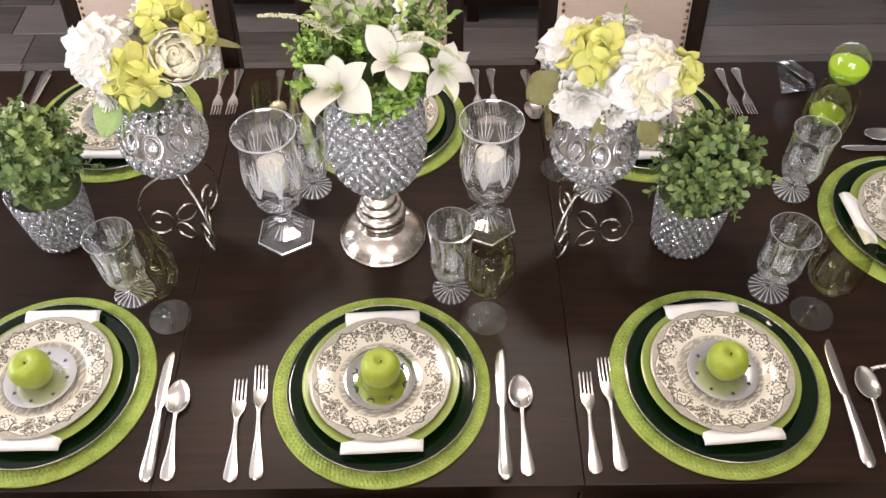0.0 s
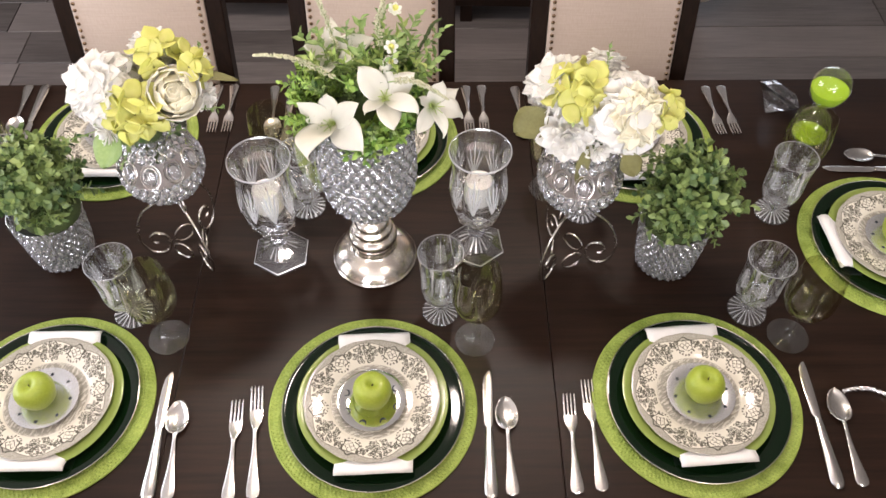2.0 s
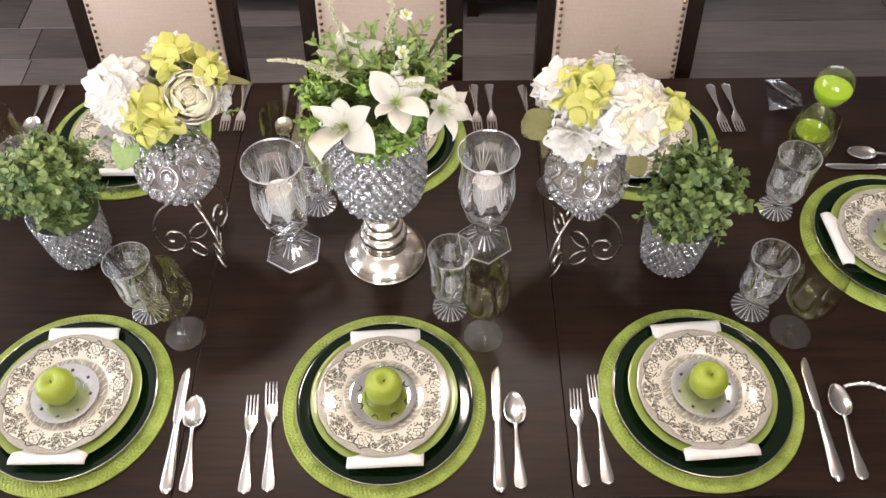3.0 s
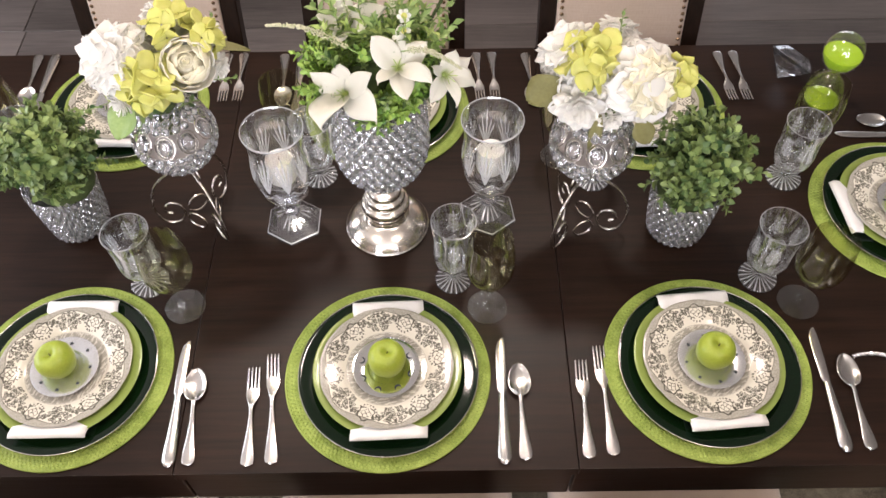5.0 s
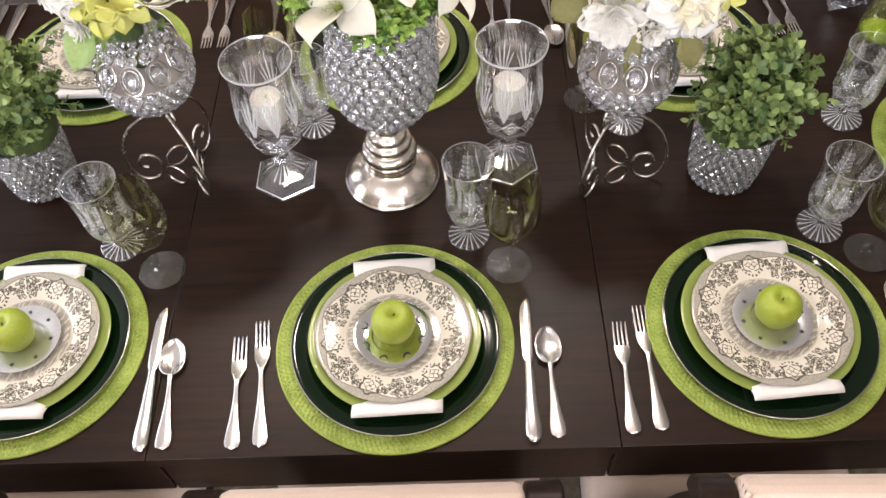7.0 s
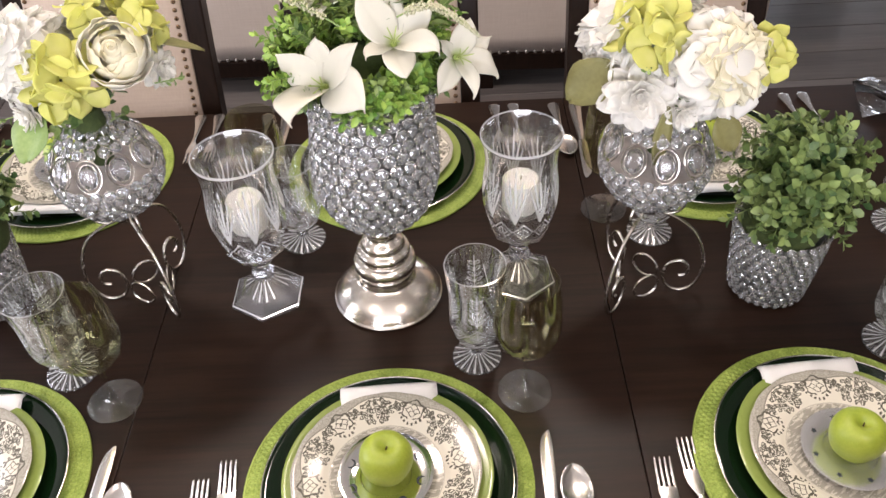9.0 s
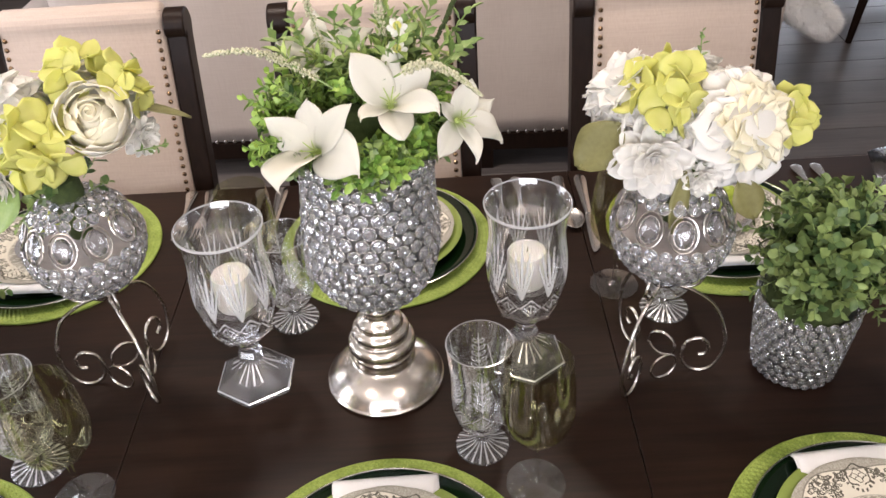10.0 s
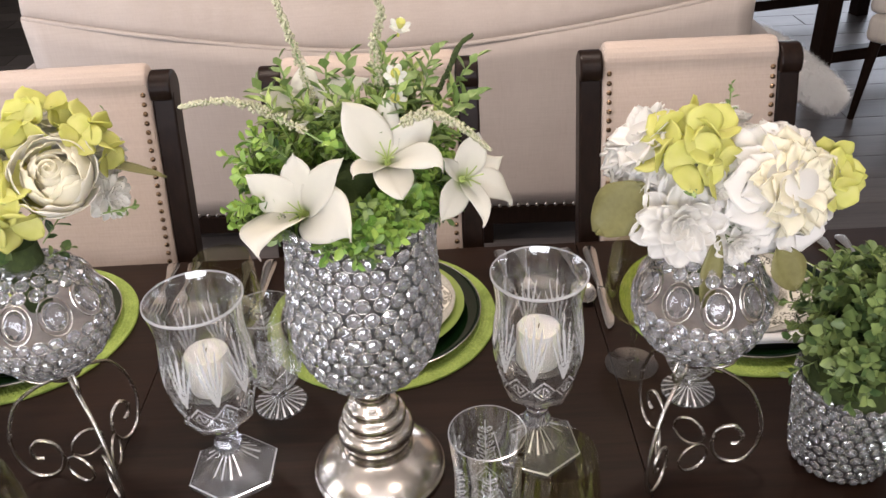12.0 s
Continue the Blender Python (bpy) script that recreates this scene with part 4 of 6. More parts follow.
# ---------------- glasses ----------------


def cut_goblet():
    o = thing("crystal_goblet", "cut crystal water goblet with leaf and diamond cuts", "goblet", group="crystal goblets")
    outer = [(0.0345, 0.0), (0.0345, 0.0025), (0.030, 0.005), (0.018, 0.009), (0.0095, 0.015), (0.0075, 0.021), (0.0105, 0.027), (0.0085, 0.033), (0.013, 0.040), (0.024, 0.052), (0.0315, 0.068), (0.0355, 0.088), (0.0368, 0.108), (0.0360, 0.130), (0.0362, 0.155), (0.0378, 0.180), (0.0395, 0.205), (0.0402, 0.214)]
    inner = [(0.0390, 0.2145), (0.0382, 0.205), (0.0364, 0.180), (0.0346, 0.155), (0.0342, 0.130), (0.0345, 0.108), (0.0325, 0.088), (0.028, 0.070), (0.018, 0.054), (0.008, 0.048), (0.0, 0.047)]
    base = [(p.x, p.y) for p in smooth_line([(a, b, 0) for a, b in outer[:8]], 4)]
    line = [(p.x, p.y) for p in smooth_line([(a, b + 0.0003, 0) for a, b in outer[7:]], 18)]
    n_out = len(line)
    prof = [(0.0, 0.0332)] + line + inner

    def groove(z, a, i):
        """How deep the cut is at this place of the outside."""
        # uncut rim, marked so that white paints its bright edge
        if i == n_out:
            return 1e-5
        if i == 0 or i > n_out:
            return 0.0
        p = a * 0.036
        if 0.045 < z < 0.112:
            row = int((z - 0.045) / 0.0335)
            q = ((a / TAU * 8 + 0.5 * (row % 2)) % 1.0) - 0.5
            h = ((z - 0.045) / 0.0335) % 1.0 - 0.5
            lines = abs(abs(q) + abs(h) - 0.46) < 0.030 or abs(abs(q) + abs(h) - 0.25) < 0.022
            ray = abs(q) < 0.018 and abs(h) < 0.2
            return 0.0011 if lines or ray else 0.0
        if 0.118 <= z < 0.196:
            x, y = abs((((a / TAU * 6) % 1.0) - 0.5) * 0.0377), z - 0.118
            if x < 0.0005 and y < 0.072:
                return 0.0011
            for n in range(5):
                u, v = x, y - 0.004 - 0.0125 * n
                p, q = 0.60 * u + 0.80 * v, 0.80 * u - 0.60 * v
                length = 0.0185 - 0.0016 * n
                if 0 < p < length and abs(abs(q) - 0.0021 * math.sin(math.pi * p / length)) < 0.00062:
                    return 0.0011
        return 0.0

    def cuts(r, z, a, i):
        return r - groove(z, a, i), z

    def rays(r, z, a, i):
        return r, z + (0.0008 * abs(math.cos(10 * a)) if 5 < i < 20 else 0)

    part("foot", lathe([(0.0, 0.0)] + base + [(0.0, 0.033)], 160, rays, lambda z, a, i: 5 < i < 19 and abs(math.sin(10 * a)) > 0.945), M["solid_crystal"], o, second=M["frosted"])
    part("bowl", lathe(prof, 360, cuts, lambda z, a, i: groove(z, a, i) > 0), M["crystal"], o, second=M["frosted"])
    return o


def wine_glass():
    o = thing("wine_glass", "wine glass with olive green bowl and clear stem", "wine glass", group="green wine glasses")
    out = [(0.0045, 0.096), (0.012, 0.099), (0.026, 0.108), (0.037, 0.124), (0.0430, 0.146), (0.0442, 0.168), (0.0430, 0.196), (0.0405, 0.222), (0.0386, 0.242)]
    line = [(p.x, p.y) for p in smooth_line([(a, b, 0) for a, b in out], 4)]
    inn = [(max(0.0, r - 0.0011), z + 0.0004) for r, z in reversed(line)]
    part("bowl", lathe([(0.0, 0.0955)] + line + inn + [(0.0, 0.0975)], 64), M["green_glass"], o, "olive green glass bowl")
    st = [(0.0, 0.0), (0.0372, 0.0), (0.0375, 0.0012), (0.034, 0.0022), (0.018, 0.0040), (0.0075, 0.0075), (0.0042, 0.015), (0.0036, 0.045), (0.0042, 0.085), (0.0062, 0.095), (0.0, 0.0954)]
    part("stem", lathe(st, 48), M["clear_glass"], o, "clear glass stem and foot")
    return o


gob, wine = cut_goblet(), wine_glass()
GOB = [(0.132, 0.2035), (-0.477, 0.206), (0.740, 0.198), (0.854, 0.455), (-0.156, 0.481), (0.439, 0.462), (-0.765, 0.495)]
WINE = [(0.197, 0.136), (-0.397, 0.148), (0.806, 0.138), (0.905, 0.530), (-0.222, 0.556), (0.371, 0.527), (-0.83, 0.560)]
for n, (x, y) in enumerate(GOB):
    m = pose(x, y, T + 0.0004, 0, 0, 20 * n) @ Matrix.Diagonal((1.05, 1.05, 0.89, 1.0))
    if n:
        copy_thing(gob, m)
    else:
        gob.matrix_basis = m
for n, (x, y) in enumerate(WINE):
    m = pose(x, y, T + 0.0004, 0, 0, 15 * n) @ Matrix.Diagonal((1.03, 1.03, 0.925, 1.0))
    if n:
        copy_thing(wine, m)
    else:
        wine.matrix_basis = m


def hurricane():
    o = thing("candle_holder", "tall cut crystal candle holder on a hexagonal foot", "candle holder", group="crystal candle holders")

    def foot(r, z, a, i):
        k = (a % (TAU / 6)) - TAU / 12
        return r * math.cos(math.pi / 6) / math.cos(k), z

    # white band at index 2 paints the light along the foot's edge
    part("foot", lathe([(0.0, 0.0), (0.0615, 0.0), (0.0615, 0.006), (0.0596, 0.0074), (0.040, 0.020), (0.022, 0.033), (0.014, 0.040), (0.0, 0.040)], 144, foot, lambda z, a, i: i == 2 or (i in (4, 5) and abs(math.sin(9 * a)) > 0.965 and math.cos(3 * a) > -0.2)), M["solid_crystal"], o, smooth=False, second=M["frosted"])

    def square(r, z, a, i):
        k = (a % (TAU / 8)) - TAU / 16
        return r / math.cos(k) * 0.96, z

    part("stem", lathe([(0.0, 0.0405), (0.014, 0.041), (0.018, 0.048), (0.018, 0.056), (0.0135, 0.063), (0.0135, 0.070), (0.019, 0.080), (0.020, 0.092), (0.015, 0.101), (0.0, 0.101)], 32, square), M["solid_crystal"], o, smooth=False)
    outer = [(0.016, 0.1015), (0.036, 0.1035), (0.0435, 0.107), (0.0445, 0.112), (0.0430, 0.116), (0.0495, 0.136), (0.0550, 0.158), (0.0568, 0.180), (0.0555, 0.205), (0.0528, 0.228), (0.0524, 0.245), (0.0542, 0.262), (0.0570, 0.276), (0.0585, 0.281)]
    line = [(p.x, p.y) for p in smooth_line([(a, b, 0) for a, b in outer], 12)]
    n_out = len(line)
    inner = [(0.0589, 0.2835), (0.0571, 0.2845), (0.0540, 0.279), (0.0512, 0.262), (0.0494, 0.245), (0.0496, 0.228), (0.0520, 0.205), (0.0530, 0.180), (0.0495, 0.164), (0.043, 0.154), (0.036, 0.1495), (0.0, 0.149)]

    def groove(z, a, i):
        # lip is not cut; its white paints the light the edge catches
        if i in (n_out, n_out + 1):
            return 1e-5
        if i == 0 or i > n_out or z < 0.119:
            return 0.0
        if z < 0.160:
            q = ((a / TAU * 10) % 1.0) - 0.5
            h = (z - 0.119) / 0.041 - 0.5
            k = abs(q) + abs(h)
            return 0.0018 if abs(k - 0.46) < 0.030 or abs(k - 0.24) < 0.022 or (abs(q) < 0.02 and abs(h) < 0.2) else 0.0
        if z < 0.258:
            x, y = (((a / TAU * 9) % 1.0) - 0.5) * 0.0355, z - 0.156
            for slope, length in ((-0.24, 0.062), (-0.12, 0.082), (0.0, 0.100), (0.12, 0.082), (0.24, 0.062)):
                if y < length and abs(x - slope * y) < 0.0004 + 0.0011 * math.sin(math.pi * y / length):
                    return 0.0018
        return 0.0

    def cuts(r, z, a, i):
        if 0 < i <= n_out and z < 0.1165:
            k = (a % (TAU / 8)) - TAU / 16
            return r * math.cos(math.pi / 8) / math.cos(k) * 1.03, z
        return r - groove(z, a, i), z

    part("shade", lathe([(0.0, 0.1015)] + line + inner, 480, cuts, lambda z, a, i: groove(z, a, i) > 0), M["crystal"], o, second=M["frosted"])
    return o


def votive():
    c = thing("candle", "ivory pillar candle inside a crystal holder", "candle", group="ivory candles")
    part("wax", lathe([(0.0, 0.0), (0.0265, 0.0), (0.0275, 0.002), (0.0275, 0.050), (0.0255, 0.0535), (0.021, 0.053), (0.010, 0.0505), (0.0, 0.050)], 40), M["candle"], c)
    part("wick", tube(bmesh.new(), [(0, 0, 0.050), (0.0005, 0, 0.055), (0.0015, 0.001, 0.0575)], 0.0008, 5), M["stem"], c, "dark wick")
    return c


h1, c1 = hurricane(), votive()
h1.matrix_basis = pose(-0.200, 0.351, T + 0.0004, 0, 0, 29)
c1.matrix_basis = pose(-0.200, 0.351, T + 0.1505)
copy_thing(h1, pose(0.207, 0.368, T + 0.0004, 0, 0, 37))
copy_thing(c1, pose(0.207, 0.368, T + 0.1505))

# ---------------- ornaments at the far end ----------------
hg = thing("hourglass", "glass hourglass with lime green sand", "hourglass", pose(0.997, 0.684, T + 0.0005) @ Matrix.Scale(1.15, 4))
prof = [(0.0, 0.0), (0.031, 0.0), (0.034, 0.004), (0.037, 0.020), (0.036, 0.038), (0.028, 0.058), (0.012, 0.073), (0.0045, 0.080), (0.012, 0.088), (0.029, 0.102), (0.0375, 0.122), (0.037, 0.142), (0.028, 0.160), (0.012, 0.169), (0.0, 0.171)]
part("bulb", lathe([(max(0, p.x), p.y) for p in smooth_line([(a, b, 0) for a, b in prof], 3)], 40), M["clear_glass"], hg, "clear blown glass double bulb")
part("sand", lathe([(0.0, 0.0885), (0.010, 0.0905), (0.027, 0.1035), (0.0352, 0.121), (0.0358, 0.128), (0.0, 0.127)], 36), M["sand"], hg, "lime green sand")
part("sand", lathe([(0.0, 0.0022), (0.029, 0.0024), (0.0325, 0.006), (0.0338, 0.011), (0.015, 0.019), (0.0, 0.023)], 36), M["sand"], hg, "lime green sand")

dm = thing("glass_diamond", "large faceted clear glass diamond paperweight lying on its side", "paperweight", pose(0.918, 0.765, T + 0.0006, 0, 0, 36) @ pose(0, 0, 0, 0, 42.5, 0))


def brilliant(r, z, a, i):
    """Eight-sided crown and pavilion with staggered facets."""
    k = (a % (TAU / 8)) - TAU / 16
    return r * math.cos(math.pi / 8) / math.cos(k) if i in (1, 5) else r, z


bm = lathe([(0.0, 0.0), (0.028, 0.025), (0.055, 0.0500), (0.055, 0.0530), (0.044, 0.063), (0.032, 0.072), (0.0, 0.072)], 16, brilliant)
part("gem", bm, M["clear_gem"], dm, smooth=False)

sv = thing("serving_spoon", "serving spoon with a twisted silver handle on the table", "spoon", pose(0.876, 0.014, T + 0.0006))
pts = [(0.0, 0.0, 0.004), (0.02, 0.004, 0.005), (0.05, 0.003, 0.006), (0.075, -0.008, 0.006), (0.10, -0.018, 0.005), (0.13, -0.022, 0.004)]
bmt = bmesh.new()
ln = smooth_line(pts, 8)
for ph in (0, math.pi):
    tube(bmt, [p + Vector((0, 0.0022 * math.cos(i * 1.1 + ph), 0.0022 * math.sin(i * 1.1 + ph))) for i, p in enumerate(ln)], 0.0028, 6)
part("handle", bmt, M["steel"], sv, "twisted silver handle")


def sv_bowl(u, v):
    t = -1 + 2 * v
    w = 0.022 * math.sqrt(max(0.0, 1 - t * t)) + 0.0003
    return (0.163 + t * 0.034, -0.022 + u * w, 0.011 - 0.010 * max(0.0, 1 - u * u * 0.9 - t * t * 0.9) ** 0.8)


piece("bowl", sheet(sv_bowl, 12, 14, 0.0012), M["steel"], sv)

# ---------------- bead work ----------------


def bead_mesh(r, long=1.0, cut=False):
    """A small brilliant, or an oval one with eight-sided tables, in a wire ring; it faces +z."""
    brilliant = [(0.0, -0.50 * r), (0.46 * r, -0.34 * r), (0.92 * r, -0.02 * r), (0.90 * r, 0.06 * r), (0.70 * r, 0.30 * r), (0.44 * r, 0.42 * r), (0.0, 0.43 * r)]
    gem = [(0.0, -0.36 * r), (0.50 * r, -0.28 * r), (0.93 * r, 0.0), (0.78 * r, 0.22 * r), (0.56 * r, 0.34 * r), (0.30 * r, 0.40 * r), (0.0, 0.41 * r)]

    def turn(q, z, a, i):
        k = (a % (TAU / 8)) - TAU / 16
        return q * (math.cos(math.pi / 8) / math.cos(k) if i in (3, 5) else 1.0), z

    b = lathe(gem, 16, turn) if cut else lathe(brilliant, 10)
    for f in b.faces:
        f.material_index, f.smooth = 0, False
    n0 = len(b.faces)
    tube(b, [(0.955 * r * math.cos(TAU * k / 14), 0.955 * r * math.sin(TAU * k / 14), 0.05 * r) for k in range(15)], (0.05 if cut else 0.052) * r, 5)
    b.faces.ensure_lookup_table()
    for f in b.faces[n0:]:
        f.material_index, f.smooth = 1, True
    for v in b.verts:
        v.co.y *= long
    me = bpy.data.meshes.new("bead")
    b.to_mesh(me), b.free()
    me.materials.append(M["gem" if cut else "bead"]), me.materials.append(M["wire"])
    return me


def beaded_shell(o, curve, r, seed=0, skip=None, lean=Matrix()):
    """Staggered rows of ringed crystals on a turned curve (radius, z). Each one is a part."""
    rnd = random.Random(seed)
    line = smooth_line([(a, b, 0) for a, b in curve], 24)
    me = bead_mesh(r)
    wide = max(q.x for q in line)
    gone, row, last, count = 0.0, 0, line[0], 0
    rest = []
    for i, p in enumerate(line):
        gone += (p - last).length
        last = p
        if i and gone < 2 * r * 0.87:
            continue
        gone = 0.0
        nx = line[min(i + 1, len(line) - 1)] - line[max(i - 1, 0)]
        slope = Vector((nx.y, -nx.x, 0)).normalized()
        near = abs(p.x - wide) < 0.22 * wide
        n = max(6, round(TAU * (wide * 0.95 if near else p.x) / (2 * r * 1.02)))
        for k in range(n):
            a = TAU * (k + 0.5 * (row % 2)) / n + rnd.uniform(-0.015, 0.015)
            if skip and skip(a, p.y):
                continue
            out = Vector((slope.x * math.cos(a), slope.x * math.sin(a), slope.y))
            out = (out + Vector((rnd.uniform(-1, 1), rnd.uniform(-1, 1), rnd.uniform(-1, 1))) * 0.05).normalized()
            m = lean @ Matrix.Translation((p.x * math.cos(a), p.x * math.sin(a), p.y)) @ out.to_track_quat("Z", "Y").to_matrix().to_4x4() @ pose(0, 0, 0, 0, 0, rnd.uniform(-6, 6)) @ Matrix.Scale(min(1.05, p.x / (0.95 * wide)) if near else 1.0, 4)
            piece("bead", me, None, o, m=m, smooth=None)
        row += 1


# tall centre vase
VX, VY = -0.004, 0.344
vase = thing("centerpiece_vase", "crystal bead vase on a stepped polished silver foot", "vase", pose(VX, VY, T + 0.0004))
steps = [(0.0, 0.0), (0.083, 0.0), (0.087, 0.003), (0.087, 0.006), (0.084, 0.009), (0.081, 0.014), (0.072, 0.025), (0.060, 0.034), (0.049, 0.040), (0.0455, 0.043), (0.0445, 0.047), (0.0445, 0.058), (0.0430, 0.061), (0.0460, 0.064), (0.0485, 0.068), (0.0490, 0.074), (0.0475, 0.080), (0.0435, 0.084), (0.0395, 0.086), (0.0385, 0.089), (0.0405, 0.092), (0.0410, 0.097), (0.0395, 0.102), (0.0340, 0.106), (0.0325, 0.109), (0.0330, 0.113), (0.0310, 0.118), (0.0262, 0.122), (0.0225, 0.126), (0.0218, 0.131), (0.0230, 0.135), (0.0232, 0.140), (0.0215, 0.144), (0.0215, 0.150), (0.024, 0.156), (0.0, 0.156)]
steps = [(max(0.0, p.x), p.y) for p in smooth_line([(a, b, 0) for a, b in steps[1:-1]], 3)]
part("foot", lathe([(0.0, 0.0)] + steps + [(0.0, 0.156)], 72), M["silver"], vase, "stepped polished silver foot")
bowl_curve = [(0.026, 0.163), (0.046, 0.170), (0.066, 0.187), (0.080, 0.215), (0.0865, 0.250), (0.0860, 0.290), (0.0825, 0.328), (0.0810, 0.352), (0.0820, 0.376), (0.0845, 0.3985)]
LEAN = pose(0, 0, 0.156, 0, 2.2, 0) @ pose(0, 0, -0.156)
beaded_shell(vase, bowl_curve, 0.0094, seed=2, lean=LEAN)
# added backing, stands for the dim inside seen between the beads
part("liner", lathe([(0.0, 0.1565), (0.018, 0.157), (0.038, 0.174), (0.058, 0.192), (0.070, 0.218), (0.077, 0.250), (0.076, 0.300), (0.072, 0.346), (0.073, 0.372), (0.0, 0.372)], 40), M["liner"], vase, "added grey metal backing behind the beads", LEAN)


def bead_pot(m, seed):
    o = thing("bead_pot", "cylindrical crystal bead pot holding a green plant", "flower pot", m, "crystal bead pots")
    beaded_shell(o, [(0.0575, 0.011), (0.0605, 0.035), (0.0635, 0.07), (0.0665, 0.105), (0.0690, 0.142)], 0.0074, seed=seed)
    # added backing behind the pot's beads, tunes their brightness
    part("liner", lathe([(0.0, 0.001), (0.050, 0.001), (0.053, 0.004), (0.061, 0.128), (0.0, 0.126)], 36), M["liner"], o, "added grey metal backing behind the beads")
    return o


bead_pot(pose(0.595, 0.325, T + 0.0003), 5)
bead_pot(pose(-0.651, 0.360, T + 0.0003, 0, 0, 40), 6)


def scroll_stand(m, label):
    """Bead globe on a three-legged scrolled wire stand."""
    o = thing("globe_vase", label, "vase", m, "bead globes on wire stands")
    leg2 = [(0.010, 0.158), (0.018, 0.150), (0.050, 0.140), (0.085, 0.118), (0.107, 0.080), (0.112, 0.045), (0.100, 0.014), (0.078, 0.0024), (0.056, 0.010), (0.046, 0.030), (0.053, 0.052), (0.073, 0.060), (0.087, 0.050), (0.086, 0.035), (0.074, 0.031)]
    top = [(0.018, 0.150), (0.030, 0.146), (0.046, 0.152), (0.052, 0.166), (0.044, 0.179), (0.032, 0.178), (0.026, 0.172)]
    for k in range(3):
        a = k * TAU / 3
        ca, sa = math.cos(a), math.sin(a)
        b = tube(bmesh.new(), smooth_line([(r * 0.86 * ca, r * 0.86 * sa, z if z < 0.03 else z * 1.085) for r, z in leg2], 7), 0.0027, 8)
        part("scroll_leg", b, M["wire"], o)
        b = tube(bmesh.new(), smooth_line([(r * ca, r * sa, z * 1.085) for r, z in top], 7), 0.0022, 8)
        part("scroll_curl", b, M["wire"], o)
        c = a + math.pi / 3
        mid = Vector((0.028 * math.cos(c), 0.028 * math.sin(c), 0.028))
        ring = [mid + 0.021 * (math.cos(t) * Vector((-math.sin(c), math.cos(c), 0)) + math.sin(t) * Vector((0, 0, 1))) for t in [TAU * j / 24 for j in range(25)]]
        part("joining_ring", tube(bmesh.new(), ring, 0.0019, 7), M["wire"], o)
    part("cup", lathe([(0.0, 0.164), (0.013, 0.164), (0.020, 0.170), (0.025, 0.184), (0.0235, 0.184), (0.018, 0.172), (0.0, 0.168)], 32), M["wire"], o)
    R, zc = 0.0760, 0.2600
    ang = [radians(d) for d in (-78, -66, -54, -42, -30, -18, -6, 6, 18, 30, 42, 50, 58, 66, 73)]
    curve = [(R * math.cos(a), zc + R * math.sin(a)) for a in ang]
    beaded_shell(o, curve, 0.0085, seed=9, skip=lambda a, z: radians(9) < math.asin(max(-1, min(1, (z - zc) / R))) < radians(43))
    gem = bead_mesh(0.0138, 1.36, True)
    lat = radians(26)
    for k in range(10):
        a = TAU * k / 10
        out = Vector((math.cos(a) * math.cos(lat), math.sin(a) * math.cos(lat), math.sin(lat)))
        p = Vector((0, 0, zc)) + out * R * 0.975
        tng = Vector((-math.sin(a), math.cos(a), 0))
        rise = out.cross(tng)
        m = Matrix((tng, rise, out)).transposed().to_4x4()
        piece("oval_crystal", gem, None, o, smooth=None, m=Matrix.Translation(p) @ m)
        loop = [p + 0.0176 * math.cos(t) * tng + 0.0228 * math.sin(t) * rise for t in [TAU * j / 20 for j in range(21)]]
        part("wire_loop", tube(bmesh.new(), loop, 0.0011, 5), M["wire"], o)
    part("fill", lathe([(0.0, zc - 0.056), (0.038, zc - 0.053), (0.058, zc - 0.030), (0.064, zc - 0.004), (0.0, zc)], 32), M["foam"], o, "grey sand filling")
    part("moss_ball", lathe([(0.0, zc + 0.010), (0.014, zc + 0.012), (0.020, zc + 0.035), (0.022, zc + 0.075), (0.020, zc + 0.10), (0.0, zc + 0.11)], 24), M["moss"], o, "dark floral foam")
    return o


LX, LY, RX, RY = -0.386, 0.366, 0.390, 0.332
scroll_stand(pose(LX, LY, T + 0.0003, 0, 0, -51), "crystal bead globe vase on a scrolled nickel wire stand with roses")
scroll_stand(pose(RX, RY, T + 0.0003, 0, 0, -130), "crystal bead globe vase on a scrolled nickel wire stand with peonies")

# ---------------- flowers ----------------


def aim(p, d, roll=0.0):
    return Matrix.Translation(p) @ Vector(d).normalized().to_track_quat("Z", "Y").to_matrix().to_4x4() @ pose(0, 0, 0, 0, 0, roll)


